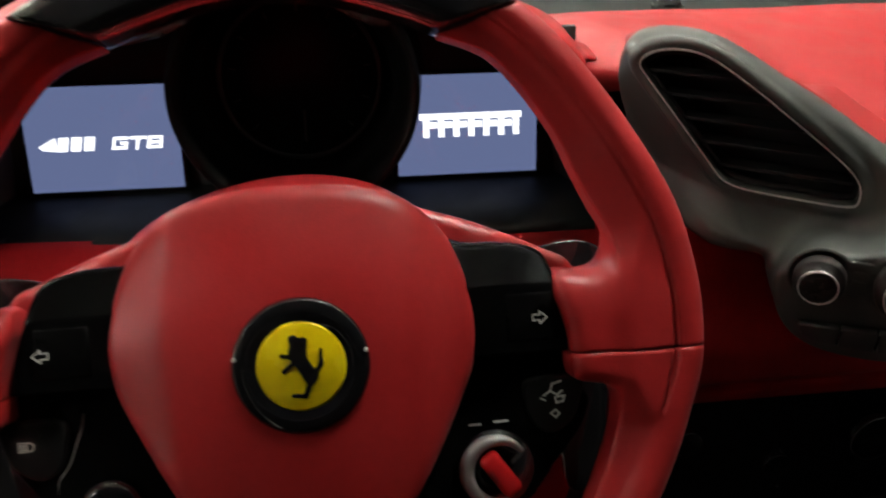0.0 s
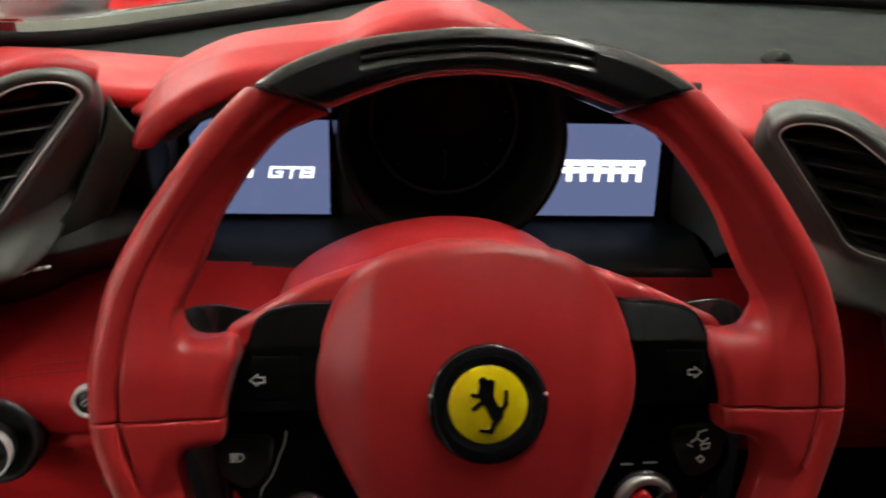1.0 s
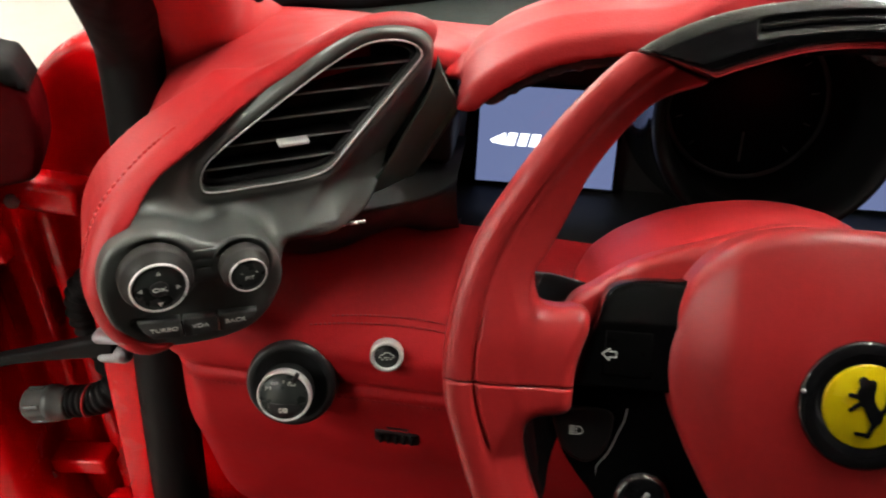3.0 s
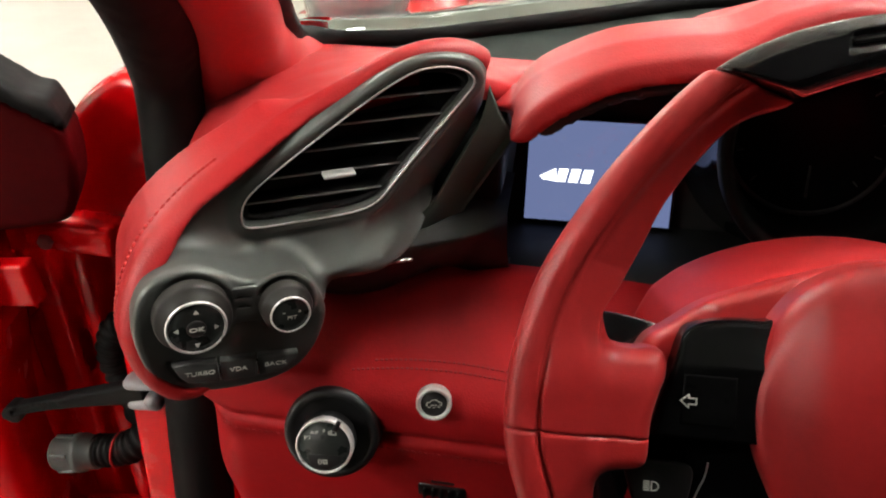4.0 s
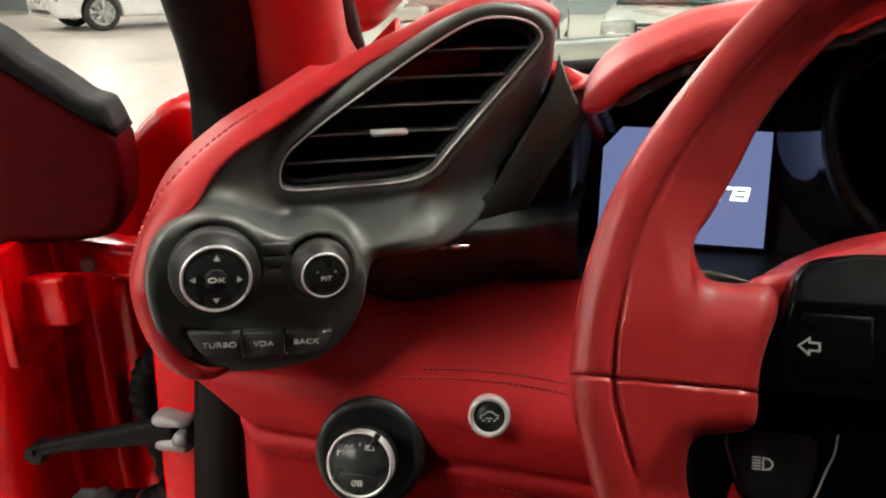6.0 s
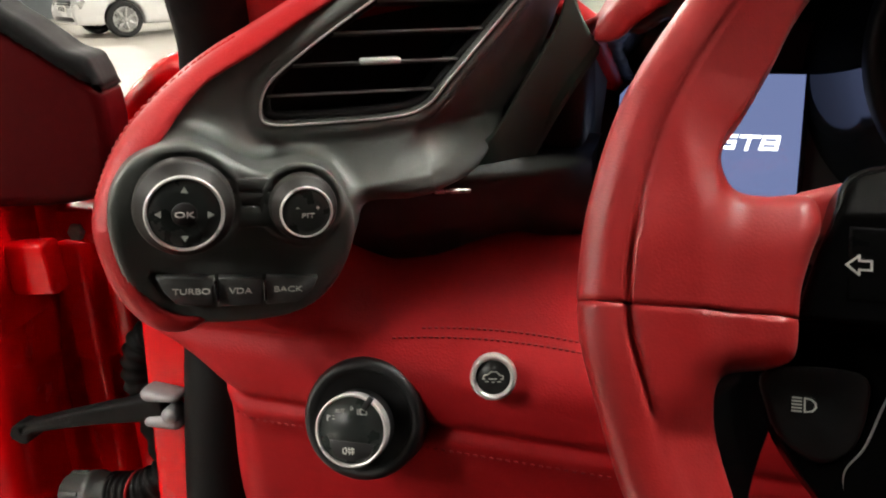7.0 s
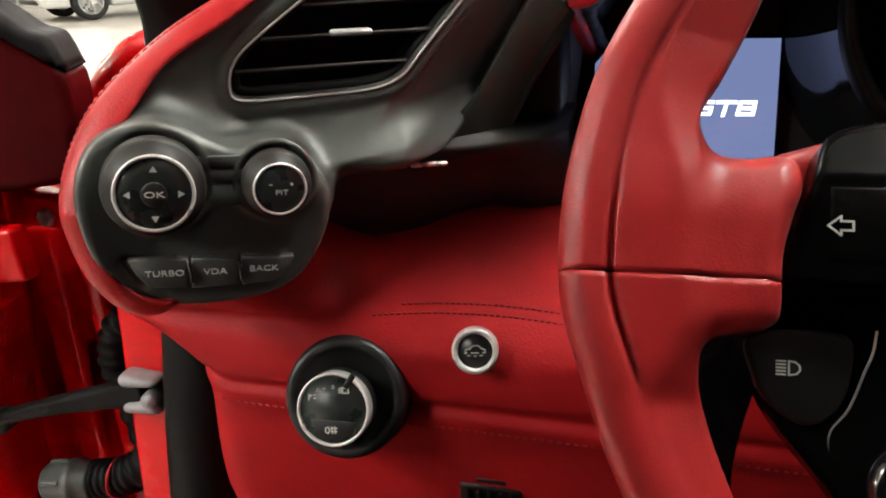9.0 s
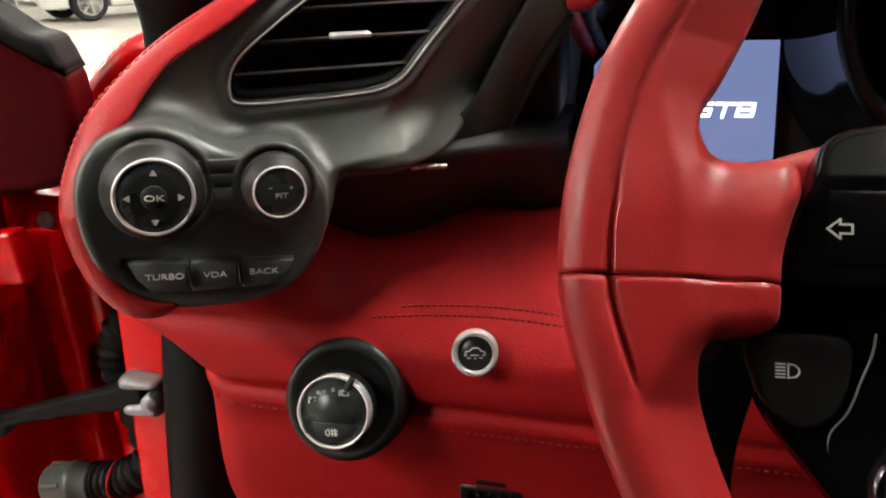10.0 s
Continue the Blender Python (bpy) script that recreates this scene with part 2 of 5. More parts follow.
def net(f, lo, hi, h):
    """The surface f = 0 inside a box as quads on a lattice of step h."""
    ax = [np.arange(a, b + h, h) for a, b in zip(lo, hi)]
    g = np.meshgrid(*ax, indexing="ij", sparse=True)
    d = np.broadcast_to(f(*g), [len(a) for a in ax])
    n = [len(a) - 1 for a in ax]
    acc, cnt = np.zeros((*n, 3)), np.zeros(n)
    cor = [(i, j, k) for i in (0, 1) for j in (0, 1) for k in (0, 1)]
    view = {c: d[c[0]:c[0] + n[0], c[1]:c[1] + n[1], c[2]:c[2] + n[2]] for c in cor}
    for a in cor:
        for axis in range(3):
            if a[axis]:
                continue
            b = tuple(1 if i == axis else v for i, v in enumerate(a))
            hit = (view[a] < 0) != (view[b] < 0)
            t = np.where(hit, view[a] / np.where(hit, view[a] - view[b], 1), 0)
            for i in range(3):
                acc[..., i] += np.where(hit, a[i] + (t if i == axis else 0), 0)
            cnt += hit
    live = cnt > 0
    idx = np.full(n, -1)
    idx[live] = np.arange(live.sum())
    where = np.argwhere(live)
    v = (where + acc[live] / cnt[live][:, None]) * h + np.array(lo)
    for _ in range(2):
        e = h * 0.1
        p = v.T
        f0 = f(*p)
        gr = np.stack([(f(*(p + e * np.eye(3)[i][:, None])) - f0) / e for i in range(3)], 1)
        v = v - np.clip(f0, -0.5 * h, 0.5 * h)[:, None] * gr / np.maximum((gr ** 2).sum(1), 0.3)[:, None]
    quads = []
    for axis in range(3):
        s = [slice(None)] * 3
        s[axis] = slice(0, -1)
        t = [slice(None)] * 3
        t[axis] = slice(1, None)
        a, b = d[tuple(s)] < 0, d[tuple(t)] < 0
        e = np.argwhere(a != b)
        u, w = [(1, 2), (2, 0), (0, 1)][axis]
        e = e[(e[:, u] > 0) & (e[:, w] > 0) & (e[:, u] < n[u]) & (e[:, w] < n[w])]
        flip = a[tuple(e.T)]
        q = []
        for du, dw in ((-1, -1), (0, -1), (0, 0), (-1, 0)):
            c = e.copy()
            c[:, u] += du
            c[:, w] += dw
            q.append(idx[tuple(c.T)])
        q = np.stack(q, 1)
        quads.append(np.where(flip[:, None], q, q[:, ::-1]))
    return v, np.concatenate(quads)


def words(name, body, size, mat, parent, m, depth=0.0002, wide=1.0, shear=0.0, bold=0.0):
    """Raised lettering in the built-in font, centred on m."""
    c = bpy.data.curves.new(name, "FONT")
    c.body, c.size, c.extrude, c.align_x, c.align_y, c.shear = body, size, depth, "CENTER", "CENTER", shear
    c.offset = bold
    o = bpy.data.objects.new(name, c)
    scene.collection.objects.link(o)
    me = bpy.data.meshes.new_from_object(o.evaluated_get(bpy.context.evaluated_depsgraph_get()))
    bpy.data.objects.remove(o)
    me.transform(m @ Matrix.Diagonal((wide, 1, 1, 1)))
    me.materials.clear()
    me.materials.append(mat)
    return under(new(name, me), parent)


def axes(origin, x, y, z):
    m = Matrix.Identity(4)
    for i, c in enumerate((x, y, z, origin)):
        for j in range(3):
            m[j][i] = c[j]
    return m


def strokes(lines, width, depth=0.0003):
    """A drawn symbol: flat bars along lines of points."""
    bm = bmesh.new()
    for line in lines:
        for (ax, ay), (bx, by) in zip(line, line[1:]):
            d = Vector((bx - ax, by - ay, 0))
            if d.length < 1e-7:
                continue
            mid = Vector(((ax + bx) / 2, (ay + by) / 2, 0))
            mm = Matrix.Translation(mid) @ Matrix.Rotation(math.atan2(d.y, d.x), 4, "Z") @ Matrix.Diagonal((d.length + width * 0.8, width, depth, 1))
            bmesh.ops.create_cube(bm, size=1, matrix=mm)
    return bm

# ---- steering wheel: u right, v up along the wheel, n towards the driver ----
TIP, TURNED = radians(30), radians(0.6)
WHEEL = Matrix.Translation((0, 0, 0.70)) @ axes((0, 0, 0), (1, 0, 0), (0, math.sin(TIP), math.cos(TIP)), (0, -math.cos(TIP), math.sin(TIP))) @ Matrix.Rotation(TURNED, 4, "Z")
U0 = -0.003
RIM_OUT = curve([(x + U0, y) for x, y in mirrored([(0, 0.170), (0.027, 0.168), (0.053, 0.164), (0.078, 0.156), (0.102, 0.142), (0.125, 0.118), (0.146, 0.0885), (0.1635, 0.0565), (0.1715, 0.026), (0.1735, 0.003), (0.172, -0.015), (0.166, -0.034), (0.158, -0.055), (0.145, -0.08), (0.125, -0.108), (0.10, -0.13), (0.06, -0.143), (0, -0.147)])], n=4)
RIM_IN = curve([(x + U0, y) for x, y in mirrored([(0, 0.1480), (0.027, 0.1455), (0.049, 0.1390), (0.066, 0.1325), (0.087, 0.1240), (0.101, 0.110), (0.1155, 0.0885), (0.1235, 0.07), (0.131, 0.054), (0.137, 0.043), (0.1385, 0.03), (0.139, 0.01), (0.138, -0.02), (0.135, -0.04), (0.127, -0.062), (0.115, -0.085), (0.097, -0.105), (0.055, -0.118), (0, -0.12)])], n=4)
SPOKE = curve([(0.152, 0.052), (0.141, 0.040), (0.134, 0.0305), (0.1245, 0.0285), (0.117, 0.0295), (0.1115, 0.0275), (0.1105, 0.0195), (0.1130, 0.0115), (0.1155, 0.0), (0.1160, -0.0150), (0.1195, -0.0190), (0.127, -0.0205), (0.138, -0.0235), (0.146, -0.034), (0.158, -0.03), (0.16, 0.02)], n=4)
PAD = curve(mirrored([(0, 0.0725), (0.022, 0.0715), (0.041, 0.0672), (0.0545, 0.0598), (0.0635, 0.0505), (0.0695, 0.0395), (0.0760, 0.0165), (0.0745, -0.006), (0.066, -0.027), (0.0555, -0.0465), (0.042, -0.068), (0.028, -0.084), (0, -0.092)]), n=4)
ARM = curve(mirrored([(0, 0.073), (0.018, 0.072), (0.04, 0.066), (0.06, 0.0595), (0.078, 0.0535), (0.0945, 0.0465), (0.110, 0.0380), (0.120, 0.0320), (0.122, 0.022), (0.1, 0.016), (0.06, 0.014), (0, 0.03)]), n=4)
CROWN = curve([(-0.110, 0.020), (-0.108, 0.044), (-0.097, 0.0570), (-0.080, 0.0680), (-0.055, 0.0780), (-0.030, 0.0835), (-0.008, 0.0855), (0.015, 0.0840), (0.036, 0.0785), (0.054, 0.0690), (0.068, 0.0580), (0.078, 0.044), (0.080, 0.02), (0.03, -0.02), (-0.06, -0.02)], n=4)
POD = curve([(0.060, 0.042), (0.074, 0.043), (0.092, 0.042), (0.105, 0.037), (0.1105, 0.022), (0.116, 0.004), (0.1185, -0.010), (0.1185, -0.022), (0.1235, -0.030), (0.119, -0.042), (0.106, -0.058), (0.092, -0.074), (0.066, -0.088), (0.03, -0.09), (0.045, -0.05), (0.06, 0.0)], n=4)


def arc_edge(u):
    return 0.1315 + np.maximum(abs(u - U0) - 0.063, 0) * 0.27


def rim_solid(u, v, n):
    out, inn = poly(u, v, RIM_OUT), poly(u, v, RIM_IN)
    band = slab(np.maximum(out, -inn), n, -0.0150, 0.0125, 0.0045)
    wide = 0.017 * np.clip((v - 0.012) / 0.05, 0, 1) + 0.013 * np.clip((-v - 0.010) / 0.03, 0, 1)
    band = meet(band, (n + 0.0025 + 0.6 * (wide - inn)) * 0.85, 0.0008)
    tube = np.sqrt((out + 0.0072) ** 2 + (n + 0.0082) ** 2) - 0.0082
    face = join(band, tube, 0.0022)
    sp = poly(abs(u - U0), v, SPOKE)
    whole = join(face, slab(sp, n + 14.0 * np.maximum(v - 0.008, 0) ** 2, -0.019, 0.0150, 0.0065), 0.010)
    return np.maximum(whole, -(np.sqrt((out + 0.0132) ** 2 + ((n + 0.0012) * 0.6) ** 2) - 0.0011 * np.clip(1 + (v + 0.02) / 0.05, 0, 1)))


def upper_rim(u, v, n):
    return meet(meet(rim_solid(u, v, n), -0.0065 - v, 0.0007), v - arc_edge(u) + 0.0004, 0.001)


def lower_rim(u, v, n):
    return meet(rim_solid(u, v, n), v + 0.0065, 0.0007)


def arc_solid(u, v, n):
    out, inn = poly(u, v, RIM_OUT), poly(u, v, RIM_IN)
    band = slab(np.maximum(out + 0.0005, -inn), n, -0.012, 0.0145, 0.0085)
    d = meet(band, arc_edge(u) - v, 0.001)
    slot = np.maximum(abs(out + 0.0115) - 0.0036, abs(u - U0) - 0.053)
    return np.maximum(d, -np.maximum(slot, 0.0012 - n))


def pad_solid(u, v, n):
    u = u + 0.0025
    top = n - (0.0055 - 1.6 * u * u - np.where(v > 0, 2.6, 1.3) * v * v)
    t = np.clip((abs(u) - 0.050 + 0.10 * abs(v - 0.012)) / 0.022, 0, 1)
    ridge = 0.0065 * t * t * (3 - 2 * t)
    body = meet(meet(poly(u, v, PAD), top + ridge, 0.007), -n - 0.04, 0.004)
    return body


def shroud_solid(u, v, n):
    """The column cover behind the wheel: a dome that rises away from the driver."""
    deep = np.clip((-0.05 - n) / 0.10, 0, 1)
    d = poly(u * (1.12 - 0.12 * deep), v + 0.020 * (1 - deep), CROWN)
    return slab(d, n, -0.118, 0.056, 0.020)


def arm_solid(u, v, n):
    t = np.clip((abs(u) - 0.086) / 0.034, 0, 1)
    t = t * t * (3 - 2 * t)
    ridge = 0.25 * np.maximum(v - 0.034, 0)
    return slab(poly(u, v, ARM), n - 0.024 * t + ridge, -0.066, 0.0150, 0.006)


def pod_solid(u, v, n):
    up = slab(poly(u, v, POD), n + 0.5 * np.maximum(v - 0.024, 0), -0.026, 0.0135, 0.003)
    return np.maximum(up, -np.maximum(v + 0.006, -0.0230 - n - 0.02 * (v + 0.006)))


steering_wheel = thing("steering_wheel", "red leather steering wheel with black lacquered top arc and yellow badge", "steering wheel", (0, 0.03, 0.62))
H = 0.0015
for name, f, lo, hi, mat, label in (
    ("rim_grip", upper_rim, (-0.185, -0.012, -0.034), (-0.05, 0.15, 0.006), RIM_LEATHER, "red leather grip of the rim with a raised outer roll"),
    ("rim_grip", upper_rim, (0.05, -0.012, -0.034), (0.18, 0.15, 0.006), RIM_LEATHER, "red leather grip of the rim with a raised outer roll"),
    ("lower_rim", lower_rim, (-0.185, -0.155, -0.034), (0.18, 0.002, 0.006), RIM_LEATHER, "lower red leather rim below a cross seam"),
    ("top_arc", arc_solid, (-0.115, 0.125, -0.034), (0.105, 0.178, 0.008), CARBON, "glossy black top arc with a slot for shift lights"),
    ("horn_pad", pad_solid, (-0.085, -0.1, -0.045), (0.085, 0.085, 0.01), RIM_LEATHER, "domed red leather horn pad"),
    ("hub_arm", arm_solid, (-0.13, 0.005, -0.100), (0.13, 0.085, -0.016), RIM_LEATHER, "red arms behind the horn pad"),
):
    solid(name, *net(f, lo, hi, H if name != "rim_grip" else 0.0011), mat, steering_wheel, label, m=WHEEL)
pod_part = {}
for s, side in ((-1, "left"), (1, "right")):
    v, q = net(lambda u, v, n, s=s: pod_solid(u * s, v, n), (-0.13 if s < 0 else 0.02, -0.095, -0.04), (-0.02 if s < 0 else 0.13, 0.05, -0.008), 0.0016)
    pod_part[s] = solid("switch_pod", v, q, WHEELPOD, steering_wheel, "black switch pod", m=WHEEL)

# slot of shift lights in the arc
strip = curve([(-0.052 + U0, 0.1528), (-0.027 + U0, 0.157), (U0, 0.1585), (0.027 + U0, 0.157), (0.052 + U0, 0.1528)], closed=False, n=8)
part("shift_light_strip", pipe([(x, y, -0.0012) for x, y in strip], 0.0030, n=8), PIANO, steering_wheel, "dark unlit strip of shift lights", m=WHEEL)

# badge: a ring, a yellow disc and a plain black mark
badge = part("badge_ring", lathe([(0, 0.004), (0.0262, 0.004), (0.0272, 0.0062), (0.0258, 0.0076), (0.0188, 0.0074), (0.0178, 0.0066), (0, 0.0066)], 64), PIANO, steering_wheel, "glossy black ring round the badge", m=WHEEL @ Matrix.Translation((0, 0, -0.0009)))
part("badge_disc", lathe([(0, 0.006), (0.0177, 0.006), (0.0177, 0.0070), (0.0168, 0.0075), (0, 0.0079)], 64), YELLOW, badge, "bright yellow enamel disc", m=WHEEL @ Matrix.Translation((0, 0, -0.0009)))
for w in (-1, 1):
    part("badge_pin", lathe([(0, 0.0), (0.0009, 0.0), (0.0009, 0.0012), (0, 0.0016)], 12), CHROME, badge, "tiny bright pin", m=WHEEL @ Matrix.Translation((w * 0.0258, 0.0045, 0.0060)))
MARK = (((-0.0028, 0.0118), (-0.0012, 0.0070), 0.0022), ((-0.0022, 0.0065), (0.0040, -0.0050), 0.0031), ((0.0012, 0.0108), (0.0006, 0.0045), 0.0020), ((-0.0030, 0.0040), (-0.0080, 0.0050), 0.0010), ((-0.0030, 0.0018), (-0.0074, -0.0018), 0.0010), ((0.0046, -0.0052), (0.0012, -0.0132), 0.0011), ((0.0012, -0.0132), (-0.0040, -0.0126), 0.0009), ((0.0055, -0.0040), (0.0086, 0.0005), 0.0011), ((0.0086, 0.0005), (0.0088, 0.0066), 0.0009))


def mark_solid(u, v, n):
    u, v = u / 0.9, v / 0.9
    d = None
    for (ax, ay), (bx, by), r in MARK:
        h = np.clip(((u - ax) * (bx - ax) + (v - ay) * (by - ay)) / ((bx - ax) ** 2 + (by - ay) ** 2), 0, 1)
        e = np.sqrt((u - ax - h * (bx - ax)) ** 2 + (v - ay - h * (by - ay)) ** 2) - r
        d = e if d is None else join(d, e, 0.0012)
    return np.maximum(d * 0.9, abs(n - 0.0081) - 0.0004)


solid("badge_mark", *net(mark_solid, (-0.011, -0.016, 0.0072), (0.012, 0.016, 0.0096), 0.0004), PIANO, badge, "plain black mark", m=WHEEL @ Matrix.Translation((0, 0, -0.0009)))


def on_wheel(u, v, n, turn=0.0):
    return WHEEL @ Matrix.Translation((u, v, n)) @ Matrix.Rotation(radians(turn), 4, "Z")


# buttons of the pods
ARROW = [(-0.0042, 0), (0.0002, 0.0036), (0.0002, 0.0017), (0.0044, 0.0017), (0.0044, -0.0017), (0.0002, -0.0017), (0.0002, -0.0036), (-0.0042, 0)]
for s in (-1, 1):
    b = part("indicator_button", plate([(x * 0.011, y * 0.0105) for x, y in curve([(-1, -1), (-0.95, 1), (1, 1), (1.05, -1)], n=1)], 0.004, 0.0012), PODBLACK, pod_part[s], "black turn signal button", m=on_wheel(s * 0.0965 + 0.0005, 0.010, -0.0120))
    part("arrow_symbol", strokes([[(x * 0.72 * -s, y * 0.72) for x, y in ARROW]], 0.00055), PRINT, b, "outlined white arrow", smooth=False, m=on_wheel(s * 0.1025 - 0.0015, 0.0095, -0.0116))
lamp = part("headlamp_button", plate(curve([(-0.0135, 0.009), (0.010, 0.010), (0.012, 0.0), (0.008, -0.011), (0.0, -0.015), (-0.009, -0.010), (-0.013, -0.002)], n=5), 0.006, 0.0015), SATIN, pod_part[-1], "black headlamp flash button", m=on_wheel(-0.111, -0.0285, -0.0205))
part("headlamp_symbol", strokes([[(0.0, 0.0025), (0.0, -0.0025)], [(0.0, 0.0025), (0.0022, 0.0022), (0.0036, 0.001), (0.0038, -0.0006), (0.0026, -0.002), (0.0, -0.0025)]] + [[(-0.0042, y), (-0.0012, y)] for y in (-0.0024, -0.0012, 0, 0.0012, 0.0024)], 0.0006), PRINT, lamp, "white headlamp symbol", smooth=False, m=on_wheel(-0.1150, -0.0285, -0.0201) @ Matrix.Diagonal((0.75, 0.75, 1, 1)))
wash = part("washer_button", plate(curve([(0.0135, 0.009), (-0.010, 0.010), (-0.012, 0.0), (-0.008, -0.011), (0.0, -0.015), (0.009, -0.010), (0.013, -0.002)][::-1], n=5), 0.006, 0.0015), SATIN, pod_part[1], "black wiper button", m=on_wheel(0.106, -0.0285, -0.0205))
part("washer_symbol", strokes([[(-0.004, 0.001), (-0.001, 0.003), (0.002, 0.001), (0.0045, 0.0028)], [(-0.001, 0.003), (0.0, 0.006)], [(0.0, 0.006), (0.004, 0.007)], [(0.001, 0.0), (0.0055, 0.0005), (0.0045, -0.002), (0.0015, -0.0025), (0.001, 0.0)], [(-0.0055, 0.0), (-0.0035, -0.001)], [(-0.0012, -0.007), (0.001, -0.0055), (0.0026, -0.0072), (0.001, -0.009), (-0.0012, -0.007)]], 0.0007), PRINT, wash, "white wiper symbols", smooth=False, m=on_wheel(0.1065, -0.0275, -0.0201))
dial = part("wiper_dial", lathe([(0, 0.0), (0.0125, 0.0), (0.0135, 0.004), (0.0125, 0.008), (0.009, 0.0092), (0, 0.0092)], 40), PIANO, pod_part[-1], "glossy black rotary wiper dial", m=on_wheel(-0.083, -0.058, -0.0245))
part("dial_pointer", box(0.0022, 0.009, 0.0012, 0.0004), SILVER, dial, "pale pointer", m=on_wheel(-0.083, -0.057, -0.0150, -25))
edge = curve([(-0.0925, -0.017), (-0.0935, -0.023), (-0.0957, -0.0285), (-0.0995, -0.0382), (-0.104, -0.0442), (-0.1045, -0.049), (-0.1025, -0.054)], closed=False, n=6)
part("pod_edge", pipe([(x, y, -0.0225) for x, y in edge], 0.0004, n=6), STEEL, pod_part[-1], "thin bright edge line", m=WHEEL)
mano = part("mode_dial", lathe([(0, 0.0), (0.0165, 0.0), (0.0172, 0.004), (0.0165, 0.006), (0, 0.006)], 48), PIANO, pod_part[1], "black drive mode dial", m=on_wheel(0.079, -0.056, -0.0235))
arcp = [(0.0135 * math.cos(w), 0.0135 * math.sin(w), 0.0088) for w in np.linspace(radians(35), radians(290), 26)]
part("dial_ring", pipe(arcp, [0.0012 + 0.0022 * math.sin(math.pi * i / 25) for i in range(26)], n=8), SILVER, mano, "silver crescent grip", m=on_wheel(0.079, -0.056, -0.0235))
part("dial_lever", box(0.0095, 0.022, 0.007, 0.003, seg=3), REDKNOB, mano, "red lever of the dial", m=on_wheel(0.080, -0.057, -0.0140, 35))
for k, (x, y, w) in enumerate(((0.0625, -0.0455, 0.0065), (0.0595, -0.0585, 0.0065), (0.0715, -0.037, 0.005), (0.083, -0.0365, 0.006))):
    part("mode_mark", strokes([[(-w / 2, 0.0014), (w / 2, 0.0014)], [(-w / 2, -0.0014), (w / 2, -0.0014)]] if k < 2 else [[(-w / 2, 0), (w / 2, 0)]], 0.0009), PRINT, mano, "faint printed mode mark", smooth=False, m=on_wheel(x, y, -0.0225))

# shift paddles and column behind the wheel
for s in (-1, 1):
    pd = curve([(0.060, 0.030), (0.100, 0.040), (0.135, 0.046), (0.150, 0.035), (0.150, 0.0), (0.145, -0.045), (0.137, -0.075), (0.124, -0.075), (0.120, -0.045), (0.106, -0.012), (0.07, 0.0)], n=4)
    paddle = thing("shift_paddle", "glossy black shift paddle fixed behind the steering wheel", "shift paddle", WHEEL @ Vector((s * 0.1, 0, -0.058)), "shift paddles")
    part("blade", plate([(x * s, y) for x, y in pd][::s], 0.004, 0.001), CARBON, paddle, m=on_wheel(U0, -0.006, -0.058))
    part("mount", box(0.03, 0.02, 0.02, 0.003), SATIN, paddle, m=on_wheel(s * 0.07, 0.01, -0.06))
column = thing("steering_column", "red leather covered steering column shroud", "steering column", (0, 0.12, 0.57))
solid("shroud", *net(shroud_solid, (-0.135, -0.035, -0.216), (0.1, 0.095, -0.06), 0.0028), LEATHER, column, "red leather shroud rising behind the wheel", m=WHEEL)
part("collar", lathe([(0.052, -0.055), (0.056, -0.05), (0.05, 0.0), (0.044, 0.012), (0.0, 0.012)], 40), SATIN, column, "black collar", m=on_wheel(0, -0.005, -0.055))

# ---- instrument cluster ----
XC = -0.013
cluster = thing("instrument_cluster", "black instrument cluster with two lit screens and dark rev counter", "instrument cluster", (XC, 0.25, 0.64))
TILT_S = radians(15)
SX, SZ = 0.049, 0.0345


def screen_pose(x, lift=0.0):
    """x, then up along the screen; out of it towards the driver."""
    return axes((x, 0.2600, 0.6885), (1, 0, 0), (0, math.sin(TILT_S), math.cos(TILT_S)), (0, -math.cos(TILT_S), math.sin(TILT_S))) @ Matrix.Translation((0, 0, lift))


